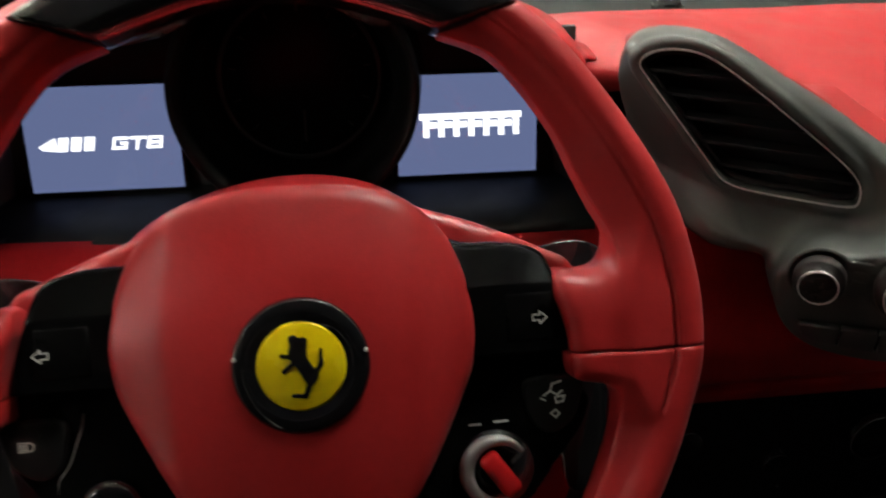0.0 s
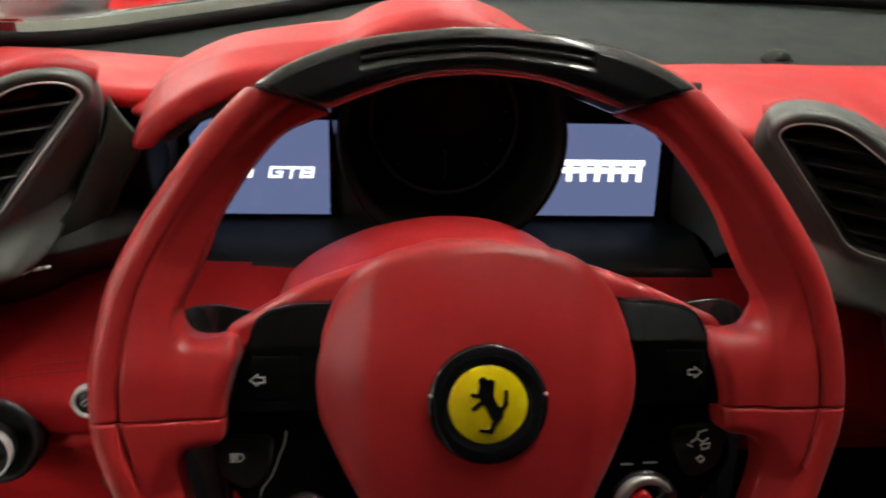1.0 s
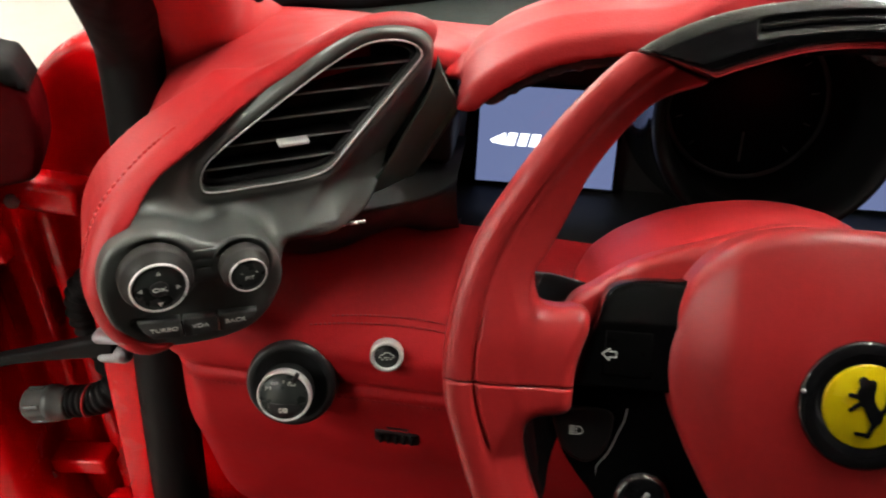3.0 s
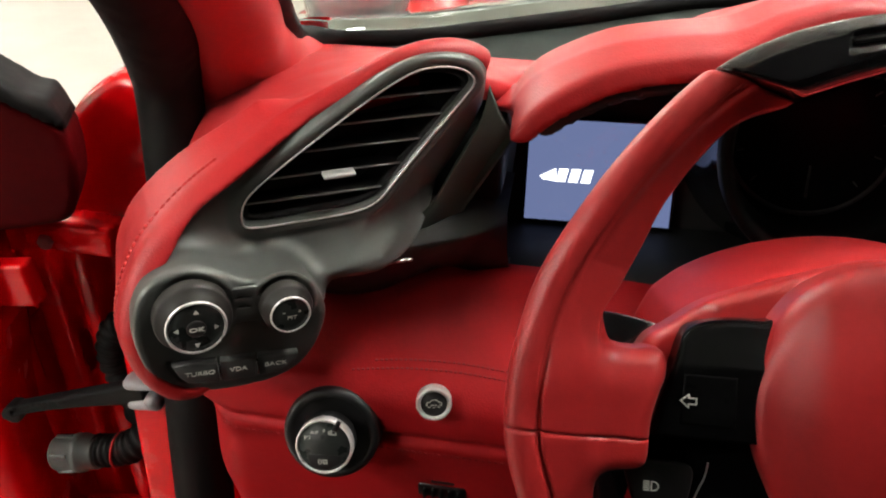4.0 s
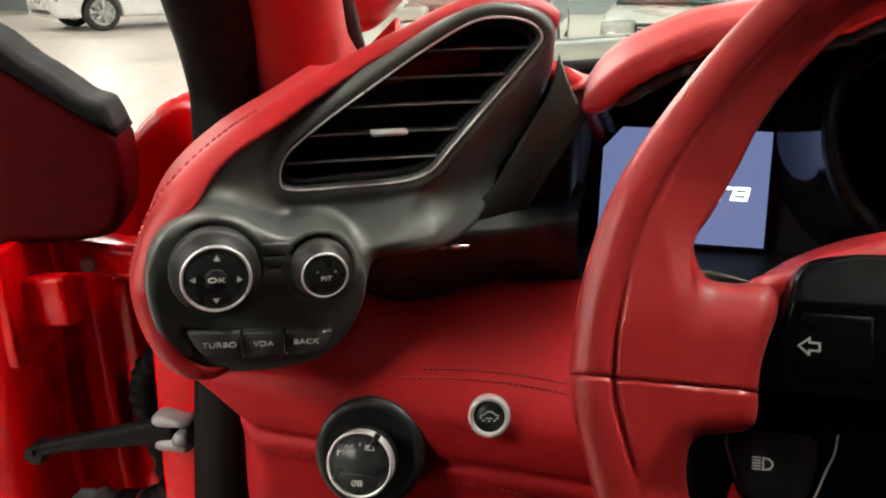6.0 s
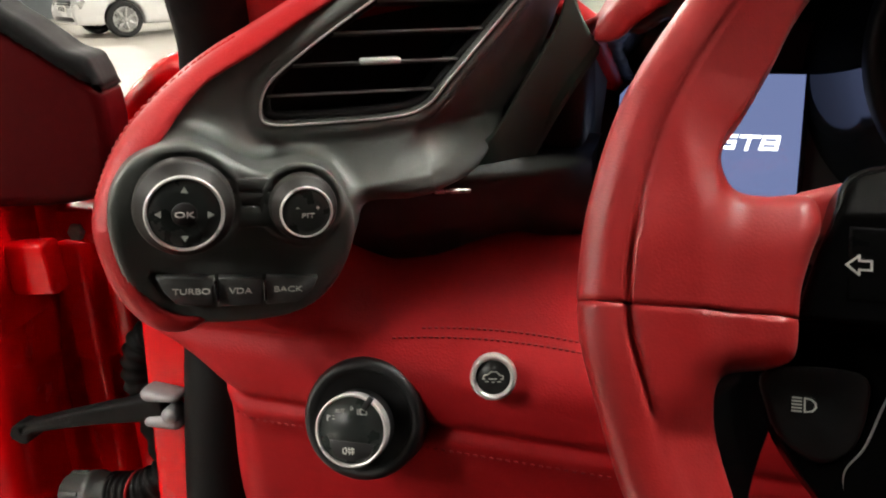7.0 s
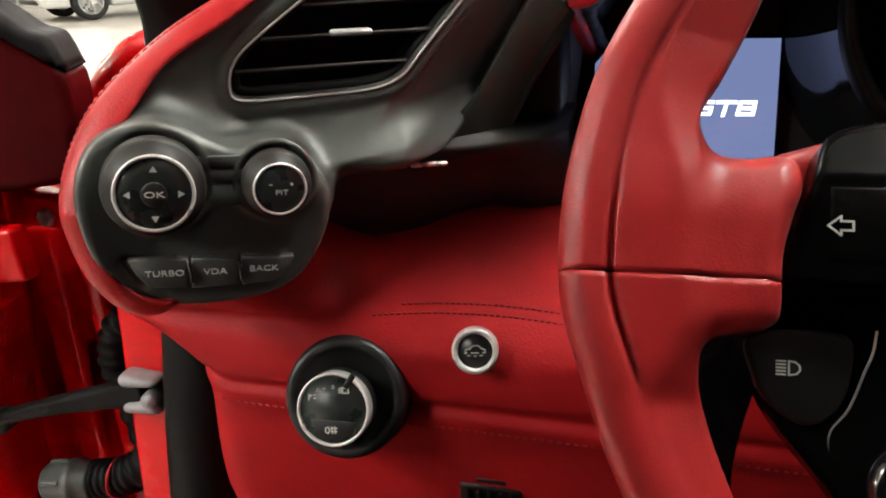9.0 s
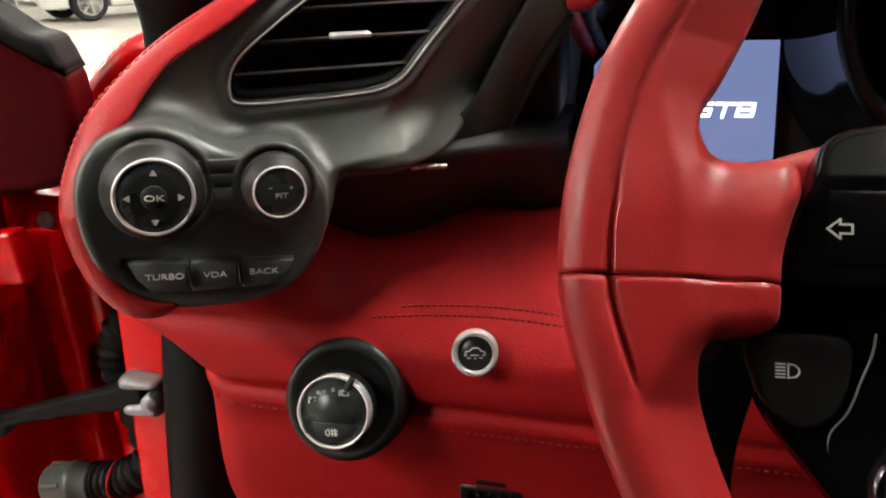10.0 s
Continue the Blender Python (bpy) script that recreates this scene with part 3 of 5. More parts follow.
part("backing", box(0.40, 0.13, 0.006, 0.002), DARKPLASTIC, cluster, m=screen_pose(XC, -0.012))
FLOORV = [(x, y, z) for y, z in ((0.262, 0.652), (0.225, 0.648), (0.196, 0.646), (0.190, 0.641), (0.195, 0.63), (0.26, 0.62)) for x in np.linspace(XC - 0.197, XC + 0.197, 9)]
solid("lower_ledge", FLOORV, [(r * 9 + i, r * 9 + i + 1, (r + 1) * 9 + i + 1, (r + 1) * 9 + i) for r in range(5) for i in range(8)], DARKPLASTIC, cluster, "matt black ledge below the screens")
for s, x in ((-1, -0.1355), (1, 0.108)):
    out = [(-SX, -SZ), (SX, -SZ), (SX, SZ), (-SX + 0.011, SZ), (-SX, SZ - 0.013)]
    out = [(px * -s, py) for px, py in out][::-s]
    sc = part("screen", plate(out, 0.003, 0.0012), SCREEN, cluster, "lit blue-grey screen showing pale lettering", m=screen_pose(x))
    bz = curve([(px * 1.06, py * 1.08) for px, py in out], n=1)
    part("bezel", plate(list(map(tuple, bz)), 0.004, 0.001), PIANO, sc, "glossy black bezel", m=screen_pose(x, -0.0015))
    if s < 0:
        for k, lines in enumerate(([[(0.0040, 0.0032), (-0.0040, 0.0032), (-0.0040, -0.0032), (0.0040, -0.0032), (0.0040, 0.0), (0.0008, 0.0)]], [[(-0.0048, 0.0032), (0.0048, 0.0032)], [(0, 0.0032), (0, -0.0040)]], [[(-0.0040, 0.0032), (0.0034, 0.0032), (0.0038, 0.0), (0.0040, -0.0032), (-0.0040, -0.0032), (-0.0040, 0.0032)], [(-0.0040, 0.0), (0.0036, 0.0)]])):
            part("lettering", strokes(lines, 0.0019), SCREENTEXT, sc, "pale letter " + "GTB"[k], smooth=False, m=screen_pose(-0.1245 + 0.0112 * k, 0.0006) @ Matrix.Translation((0, -0.003, 0)) @ Matrix(((1, 0.25, 0, 0), (0, 1, 0, 0), (0, 0, 1, 0), (0, 0, 0, 1))))
        part("lettering", plate([(-0.0205, -0.0008), (-0.0095, 0.0050), (-0.0085, -0.0042), (-0.0185, -0.0030)], 0.0003), SCREENTEXT, sc, "pale wedge", smooth=False, m=screen_pose(-0.1555, 0.0009) @ Matrix.Translation((0, -0.003, 0)))
        for k in range(3):
            part("lettering", plate([(-0.0042, -0.0042), (0.0022, -0.0042), (0.0042, 0.0050), (-0.0022, 0.0050)], 0.0003), SCREENTEXT, sc, "pale slanted block", smooth=False, m=screen_pose(-0.1605 + 0.0083 * k, 0.0009) @ Matrix.Translation((0, -0.003, 0)))
    else:
        part("lettering", strokes([[(-0.034, 0.0062), (0.034, 0.0062)]] + [[(-0.031 + i * 0.0105, -0.0062), (-0.031 + i * 0.0105, 0.005)] for i in range(7)] + [[(-0.029 + i * 0.0105, 0.0005), (-0.025 + i * 0.0105, 0.0005)] for i in range(6)], 0.0042), SCREENTEXT, sc, "pale bars", smooth=False, m=screen_pose(x + 0.002, 0.0006))
TACH = Matrix.Translation((XC + 0.009, 0.222, 0.7345)) @ Matrix.Rotation(radians(90 - 14), 4, "X") @ Matrix.Diagonal((1.045, 1.045, 1, 1))
tach = part("rev_counter_tube", lathe([(0.0820, -0.066), (0.0795, -0.056), (0.0755, -0.040), (0.0722, -0.022), (0.0700, -0.004), (0.0690, 0.014), (0.0690, 0.031)], 72), TUBEGLOSS, cluster, "round gloss black tube of the rev counter", m=TACH)
part("tube_liner", lathe([(0.0690, 0.0305), (0.0684, 0.037), (0.0660, 0.041), (0.0635, 0.039), (0.0605, 0.032), (0.056, 0.0), (0.053, -0.050), (0.0, -0.051)], 72), TACHBLACK, tach, "matt black liner", m=TACH)
part("dial_ring", pipe([(0.0505 * math.cos(w), 0.0505 * math.sin(w), -0.047) for w in np.linspace(0, 2 * math.pi, 60, endpoint=False)], 0.0014, True, 8), BUTTON, tach, "thin grey dial ring", m=TACH)
part("needle", box(0.0014, 0.020, 0.0012, 0.0003), BUTTON, tach, "thin grey needle", m=TACH @ Matrix.Translation((0.001, -0.030, -0.045)))
for i in range(11):
    w = radians(225 - 27 * i)
    part("dial_tick", box(0.0045, 0.0009, 0.0006), BUTTON, tach, m=TACH @ Matrix.Rotation(w, 4, "Z") @ Matrix.Translation((0.043, 0, -0.0495)))
EDGE_A = [(-0.189, 0.184, 0.744), (-0.205, 0.178, 0.720), (-0.222, 0.186, 0.690), (-0.229, 0.193, 0.670), (-0.212, 0.198, 0.652)]
EDGE_B = [(-0.190, 0.266, 0.738), (-0.192, 0.264, 0.712), (-0.194, 0.262, 0.690), (-0.196, 0.260, 0.668), (-0.198, 0.256, 0.650)]
for s in (-1, 1):
    a, b = (curve([(x if s < 0 else 2 * XC - x, y, z) for x, y, z in e], closed=False, n=6) for e in (EDGE_A, EDGE_B))
    v, f = [], []
    for r in range(9):
        t = r / 8
        p = a * (1 - t) + b * t
        p[:, 0] += s * 0.007 * math.sin(math.pi * t)
        v += p.tolist() + (p + np.array([s * 0.004, 0, 0])).tolist()
    k, w = len(a), 2 * len(a)
    for r in range(8):
        for i in range(k - 1):
            for o in (0, k):
                f.append((r * w + o + i, r * w + o + i + 1, (r + 1) * w + o + i + 1, (r + 1) * w + o + i))
    f += [(i, i + 1, k + i + 1, k + i) for i in range(k - 1)]
    solid("cheek", v, f, CHEEK, cluster, "curved black side of the cluster")

# ---- hood over the cluster ----
HOOD = curve([(-0.188, 0.735), (-0.180, 0.757), (-0.165, 0.775), (-0.13, 0.792), (-0.095, 0.799), (-0.062, 0.803), (-0.036, 0.815), (0, 0.822), (0.034, 0.814), (0.060, 0.800), (0.095, 0.791), (0.133, 0.784), (0.165, 0.771), (0.181, 0.755), (0.189, 0.735), (0.10, 0.62), (-0.10, 0.62)], n=4)


def hood_thickness(x):
    """The hood is thinner at its far end."""
    return 0.0125 - 0.0060 * np.clip((x - XC - 0.06) / 0.05, 0, 1)


def hood_solid(x, y, z):
    zz = z + np.maximum(y - 0.235, 0) * 0.28 + np.maximum(0.2 - y, 0) * 0.25
    d = poly(x - XC, zz, HOOD)
    lip = 0.160 + 0.10 * np.clip((zz - 0.755) / 0.07, 0, 1) ** 1.3 * 0.35 + 0.022 * np.clip((x - XC - 0.02) / 0.06, 0, 1)
    shell = np.maximum(d, -(d + hood_thickness(x)))
    body = meet(shell, lip - y, 0.0035)
    return meet(np.maximum(body, y - 0.47), 0.7555 - 0.4 * np.maximum(y - 0.19, 0) - zz, 0.006)


def liner_solid(x, y, z):
    """A thin black lining under the hood, set back from its lip."""
    zz = z + np.maximum(y - 0.235, 0) * 0.28 + np.maximum(0.2 - y, 0) * 0.25
    d = poly(x - XC, zz, HOOD)
    lip = 0.1645 + 0.10 * np.clip((zz - 0.755) / 0.07, 0, 1) ** 1.3 * 0.35 + 0.022 * np.clip((x - XC - 0.02) / 0.06, 0, 1)
    shell = np.maximum(d + hood_thickness(x) - 0.0015, -(d + hood_thickness(x) * 1.48))
    return np.maximum(np.maximum(np.maximum(shell, lip - y), y - 0.44), 0.7585 - 0.4 * np.maximum(y - 0.19, 0) - zz)


dashboard = thing("dashboard", "red leather dashboard with stitched seams and a black top", "dashboard", (0.1, 0.3, 0.30))
solid("cluster_hood", *net(hood_solid, (-0.22, 0.14, 0.66), (0.20, 0.48, 0.835), 0.0028), LEATHER, dashboard, "red leather hood over the cluster")

solid("hood_liner", *net(liner_solid, (-0.22, 0.16, 0.66), (0.20, 0.46, 0.82), 0.0028), DARKPLASTIC, dashboard, "black lining under the hood")
for s in (-1, 1):
    part("hood_root", box(0.075, 0.17, 0.075, 0.012, seg=3), DASHBLACK, dashboard, "black filler beside the hood", m=pose(XC + s * 0.197, 0.365, 0.672))

part("gap_filler", box(0.050, 0.080, 0.052, 0.008, seg=3), DASHBLACK, dashboard, "black filler between the vent pod and the cluster", m=pose(-0.222, 0.243, 0.714))

# ---- dashboard pods at both ends: s along the face, z up, d towards the driver ----
YAW = radians(28)
POD_L = axes((-0.324, 0.037, 0.697), (math.cos(YAW), math.sin(YAW), 0), (0, 0, 1), (math.sin(YAW), -math.cos(YAW), 0))
POD_OUT = curve([(-0.0295, -0.010), (-0.0245, 0.009), (-0.0125, 0.0225), (0.0045, 0.0420), (0.0285, 0.0555), (0.0545, 0.0705), (0.083, 0.0845), (0.110, 0.098), (0.132, 0.1035), (0.152, 0.102), (0.164, 0.095), (0.169, 0.080), (0.172, 0.056), (0.160, 0.034), (0.143, 0.009), (0.127, -0.005), (0.095, -0.0135), (0.072, -0.014), (0.066, -0.024), (0.056, -0.043), (0.041, -0.052), (0.022, -0.0555), (-0.004, -0.053), (-0.017, -0.0465), (-0.026, -0.033)], n=4)
VENT = curve([(0.030, 0.025), (0.0335, 0.0375), (0.050, 0.051), (0.074, 0.067), (0.099, 0.083), (0.121, 0.0945), (0.137, 0.0965), (0.150, 0.0932), (0.1550, 0.0865), (0.1495, 0.0790), (0.138, 0.0663), (0.125, 0.0520), (0.112, 0.0378), (0.101, 0.0262), (0.087, 0.0220), (0.060, 0.0210), (0.036, 0.0210)], n=4)
BAND = curve([(-0.0375, -0.012), (-0.033, 0.007), (-0.020, 0.027), (0.004, 0.0465), (0.033, 0.0625), (0.060, 0.0775), (0.088, 0.0905), (0.113, 0.1020), (0.135, 0.1068), (0.155, 0.1052), (0.169, 0.0978), (0.176, 0.086), (0.168, 0.066), (0.12, 0.02), (0.05, -0.005), (0.03, -0.03), (0.008, -0.048), (-0.007, -0.0565), (-0.022, -0.0525), (-0.033, -0.036)], n=4)
BLOCK = curve([(-0.0300, -0.012), (-0.0282, 0.003), (-0.0222, 0.0140), (-0.0130, 0.0195), (0.000, 0.0220), (0.0100, 0.0190), (0.0180, 0.0135), (0.0260, 0.0090), (0.0340, 0.0085), (0.0440, 0.0095), (0.0535, 0.0055), (0.0605, -0.004), (0.0640, -0.0146), (0.0618, -0.0270), (0.0535, -0.0420), (0.0410, -0.0510), (0.0220, -0.0542), (-0.0030, -0.0525), (-0.0172, -0.0460), (-0.0265, -0.0318)], n=4)


def vent_depth(s):
    return -0.0570 + 0.02 * (s - 0.035)


def back_face(s, z):
    """Depth of the shell behind the switch block; it comes forward towards the door."""
    e = np.maximum(0.035 - s, 0)
    low = np.clip((0.032 + 0.3 * (s - 0.10) - z) / 0.03, 0, 1) * np.clip((s - 0.03) / 0.02, 0, 1)
    swell = np.clip(poly(s, z, VENT) / 0.026, 0, 1)
    q = np.maximum((s - 0.101) * 0.74 - (z - 0.026) * 0.67 - 0.003, 0)
    flank = 0.85 * q * np.clip((z + 0.008) / 0.025, 0, 1)
    return vent_depth(np.maximum(s, 0.035)) - flank + 0.004 + 0.18 * e + 7.0 * e * np.clip(0.045 - z, 0, 0.04) + 0.016 * low * swell * np.clip((0.132 - s) / 0.032, 0, 1)


def pod_body(s, z, d):
    out = poly(s, z, POD_OUT) + 0.8 * np.maximum(-0.068 - d, 0) * np.clip((z - 0.04) / 0.03, 0, 1)
    b = meet(out, (d - back_face(s, z)) * 0.93, 0.011)
    block = meet(poly(s, z, BLOCK), d + 0.0185 - 0.26 * np.maximum(-0.004 - s, 0) - 0.10 * np.maximum(-0.045 - z, 0), 0.004)
    b = join(b, block, 0.010)
    for cs, cz, r, dd in ((-0.0015, -0.0015, 0.0208, -0.0165), (0.043, -0.005, 0.0152, -0.0165)):
        ring = np.sqrt((np.sqrt((s - cs) ** 2 + (z - cz) ** 2) - r) ** 2 + (d - dd + 0.0015) ** 2) - 0.0014
        b = join(b, ring, 0.002)
    lip = np.sqrt((poly(s, z, VENT) - 0.0030) ** 2 + (d - vent_depth(s) - 0.0040) ** 2) - 0.0032
    b = join(b, lip, 0.003)
    dip = slab(poly(s, z, curve([(-0.0168, -0.0282), (0.0065, -0.0305), (0.0250, -0.0324), (0.0485, -0.0348), (0.0462, -0.0420), (0.0390, -0.0468), (0.0240, -0.0462), (0.0050, -0.0450), (-0.0100, -0.0428), (-0.0145, -0.0365)], n=3)), d, -0.012, 0.006, 0.001)
    b = np.maximum(b, -dip)
    b = np.maximum(b, -(np.maximum(poly(s, z, VENT) + 0.001, -0.10 - d)))
    return np.maximum(b, -0.085 - d)


def band_solid(s, z, d):
    face = -0.0135 - 0.0400 * np.clip((z + 0.01) / 0.085, 0, 1)
    fall = 0.7 * np.clip((s - 0.05) / 0.05, 0, 1) * np.maximum(face - 0.010 - d, 0)
    r = meet(poly(s, z, BAND) + fall, d - face, 0.012)
    r = np.maximum(r, -0.10 - d)
    r = meet(r, 0.094 - z + (s - 0.168) * 1.5, 0.004)
    above = ((s - 0.0335) * -0.546 + (z - 0.0375) * 0.838 > -0.002) & (s > 0.055)
    hollow = np.maximum(poly(s, z, POD_OUT) + 0.0042, np.where(above, poly(s, z, VENT) - 0.0050 - 0.30 * np.maximum(0.085 - s, 0), -1.0))
    return meet(r, -hollow, 0.002)


pod_mesh = net(pod_body, (-0.04, -0.066, -0.088), (0.182, 0.112, -0.004), 0.0017)
band_mesh = net(band_solid, (-0.045, -0.07, -0.103), (0.19, 0.12, -0.012), 0.0016)


def knob(parent, name, M, r, h, ring, label):
    """A round knob: skirt, bright ring and dark face, standing on M's xy plane."""
    k = part(name, lathe([(r * 1.34, 0.0), (r * 1.34, h * 0.38), (r * 1.26, h * 0.52), (r * 1.06, h * 0.55), (r * 1.04, h * 0.9), (r * 0.9, h * 0.93), (0, h * 0.93)], 56), KNOBSKIRT, parent, label, m=M)
    part("ring", lathe([(r * 1.03, h * 0.72), (r * 1.03, h * 0.96), (r * 1.005, h * 0.995), (r * 0.965, h * 1.0), (r * 0.935, h * 0.97), (r * 0.925, h * 0.9)], 64), ring, k, "bright metal ring", m=M)
    part("face", lathe([(r * 0.93, h * 0.9), (r * 0.925, h * 0.955), (r * 0.6, h * 0.985), (0, h * 0.985)], 56), KNOBFACE, k, "dark printed face", m=M)
    return k


def end_pod(side):
    """The switch and vent pod at one end of the dashboard; side 1 mirrors it."""
    flip = Matrix.Diagonal((-1, 1, 1, 1)) if side > 0 else Matrix.Identity(4)
    shift = Matrix.Translation((2 * XC if side > 0 else 0, 0, -0.017 if side > 0 else 0))
    M = shift @ flip @ POD_L
    fl = (lambda q: q[:, ::-1]) if side > 0 else (lambda q: q)
    roll = solid("end_roll", band_mesh[0], fl(band_mesh[1]), LEATHER, dashboard, "stitched red leather roll framing the dashboard end", m=M @ Matrix.Translation((0.0, -0.007, -0.018) if side > 0 else (0, 0, 0)))
    pod = thing("switch_and_vent_pod", "dark satin pod with a framed air vent and round control knobs", "air vent pod", M @ Vector((0.06, 0.0, -0.08)), "vent pods")
    solid("pod_shell", pod_mesh[0], fl(pod_mesh[1]), TITAN, pod, "dark satin metallic shell", m=M)
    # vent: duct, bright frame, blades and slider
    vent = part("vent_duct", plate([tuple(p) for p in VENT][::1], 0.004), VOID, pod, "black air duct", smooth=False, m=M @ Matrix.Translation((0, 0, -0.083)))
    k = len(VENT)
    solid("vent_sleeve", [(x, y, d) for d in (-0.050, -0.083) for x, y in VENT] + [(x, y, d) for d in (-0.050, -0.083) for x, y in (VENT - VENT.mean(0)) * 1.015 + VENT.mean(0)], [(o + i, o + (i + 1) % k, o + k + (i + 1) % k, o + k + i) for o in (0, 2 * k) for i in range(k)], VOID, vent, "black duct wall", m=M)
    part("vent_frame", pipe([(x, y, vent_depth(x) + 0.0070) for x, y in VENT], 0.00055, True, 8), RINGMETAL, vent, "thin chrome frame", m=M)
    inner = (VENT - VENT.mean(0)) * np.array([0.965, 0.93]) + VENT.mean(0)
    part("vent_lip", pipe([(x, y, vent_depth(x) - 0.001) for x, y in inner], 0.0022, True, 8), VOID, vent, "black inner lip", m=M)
    for i, z0 in enumerate((0.0325, 0.0450, 0.0575, 0.070, 0.082)):
        xs = np.linspace(0.03, 0.16, 131)
        good = xs[poly(xs, z0 + 0.0 * xs, VENT) < -0.0015]
        a, b = good.min(), good.max()
        pts = np.linspace(a, b, 12)
        v = []
        for x in pts:
            z = z0
            c = vent_depth(x) + 0.002
            v += [(x, z + 0.0008, c), (x, z - 0.0008, c), (x, z - 0.003, c - 0.016), (x, z - 0.0012, c - 0.016)]
        f = [(4 * j + k, 4 * j + (k + 1) % 4, 4 * j + 4 + (k + 1) % 4, 4 * j + 4 + k) for j in range(11) for k in range(4)] + [(0, 1, 2, 3), (47, 46, 45, 44)]
        # Right-hand blades go near-black: the vent's shade is put into their colour.
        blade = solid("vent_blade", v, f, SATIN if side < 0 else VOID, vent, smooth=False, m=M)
        if side < 0:
            part("blade_edge", pipe([(x, z0, vent_depth(x) + 0.0021) for x in pts], 0.0005, n=6), BLADE, blade, "thin pale front edge", m=M)
        if i == 1 and side < 0:
            part("slider", box(0.017, 0.0024, 0.008, 0.0010), RINGMETAL, blade, "bright slider tab on the blade", m=M @ Matrix.Translation((0.081, z0 + 0.0012, -0.0475)))
    # knobs
    face = Matrix.Rotation(radians(5), 4, "Y")
    k1 = knob(pod, "menu_knob", M @ Matrix.Translation((-0.0015, -0.0015, -0.0155)) @ face, 0.0140, 0.0145, RINGMETAL, "round menu knob with arrow pad")
    k2 = knob(pod, "trip_knob", M @ Matrix.Translation((0.043, -0.005, -0.0155)) @ face, 0.0098, 0.0125, RINGMETAL, "round trip knob")
    for z0, hh in ((0.0062, 0.0050), (0.0006, 0.0048), (-0.0068, 0.0086)):
        part("pod_rib", box(0.020, hh, 0.004, 0.0006), TITAN, pod, "flat dark rib between the knobs", m=M @ Matrix.Translation((0.0225, z0 - 0.002, -0.0190)) @ Matrix.Rotation(radians(-3), 4, "Z"))
    # row of three buttons
    for j, (out, txt) in enumerate(((((-0.0152, -0.0293), (0.0064, -0.0316), (0.0052, -0.0438), (-0.0088, -0.0415), (-0.0128, -0.0362)), "TURBO"), (((0.0080, -0.0318), (0.0250, -0.0335), (0.0242, -0.0448), (0.0066, -0.0439)), "VDA"), (((0.0266, -0.0336), (0.0468, -0.0358), (0.0440, -0.0418), (0.0382, -0.0452), (0.0256, -0.0449)), "BACK"))):
        bt = part("pod_button", plate(list(out), 0.005, 0.0007), BUTTON, pod, "grey flat push button", m=M @ Matrix.Translation((0, 0, -0.0132)))
        if side < 0:
            cx, cz = [(-0.0026, -0.0364), (0.0161, -0.0380), (0.0347, -0.0391)][j]
            words("lettering", txt, 0.0034, PRINT, bt, M @ Matrix.Translation((cx, cz, -0.0129)) @ Matrix.Rotation(radians(-5), 4, "Z"), wide=1.3)
        if j < 2:
            x, z = [(0.0069, -0.0370), (0.0256, -0.0385)][j]
            part("button_rib", box(0.0012, 0.0088, 0.0022, 0.0005), PIANO, bt, "small upright rib", m=M @ Matrix.Translation((x, z, -0.0128)))
    if side < 0:
        F1 = M @ Matrix.Translation((-0.0015, -0.0015, -0.0155)) @ face @ Matrix.Translation((0, 0, 0.01455)) @ Matrix.Rotation(radians(-6), 4, "Z")
        part("ok_button", lathe([(0.0046, -0.0008), (0.0046, 0.0001), (0.0042, 0.0006), (0, 0.0007)], 32), SATIN, k1, "round centre button", m=F1)
        words("lettering", "OK", 0.0031, PRINT, k1, F1 @ Matrix.Translation((0, 0, 0.0009)), wide=1.6)
        for q in range(4):
            part("arrow_symbol", plate([(-0.0013, -0.001), (0.0013, -0.001), (0, 0.0013)], 0.0003), PRINT, k1, "small white arrow", smooth=False, m=F1 @ Matrix.Rotation(radians(90 * q), 4, "Z") @ Matrix.Translation((0, 0.0092, 0.0002)))
        F2 = M @ Matrix.Translation((0.043, -0.005, -0.0155)) @ face @ Matrix.Translation((0, 0, 0.0126)) @ Matrix.Rotation(radians(-5), 4, "Z")
        words("lettering", "PIT", 0.0027, PRINT, k2, F2 @ Matrix.Translation((0.0005, -0.0012, 0.0001)), wide=1.35)
        words("lettering", "+", 0.0028, PRINT, k2, F2 @ Matrix.Translation((0.0042, 0.0018, 0.0001)))
        words("lettering", "-", 0.0034, PRINT, k2, F2 @ Matrix.Translation((-0.0035, 0.0022, 0.0001)), wide=1.4)
    # stitching along the roll
    st = curve([(-0.014, -0.0560), (-0.0222, -0.0525), (-0.033, -0.036), (-0.0372, -0.012), (-0.0328, 0.007), (-0.0198, 0.027), (0.004, 0.0460), (0.022, 0.0562)], closed=False, n=8)
    sew = bmesh.new()
    for a, b in zip(st[::1], st[1::1]):
        c = (a + b) / 2
        mm = Matrix.Translation((c[0], c[1], -0.031 - 0.0400 * min(max((c[1] + 0.01) / 0.085, 0), 1))) @ Matrix.Rotation(math.atan2(b[1] - a[1], b[0] - a[0]), 4, "Z") @ Matrix.Diagonal((0.0021, 0.0015, 0.0022, 1))
        bmesh.ops.create_icosphere(sew, subdivisions=1, radius=1, matrix=mm)
    part("stitching", sew, LEATHER, roll, "row of red stitches", m=M)


end_pod(-1)
end_pod(1)

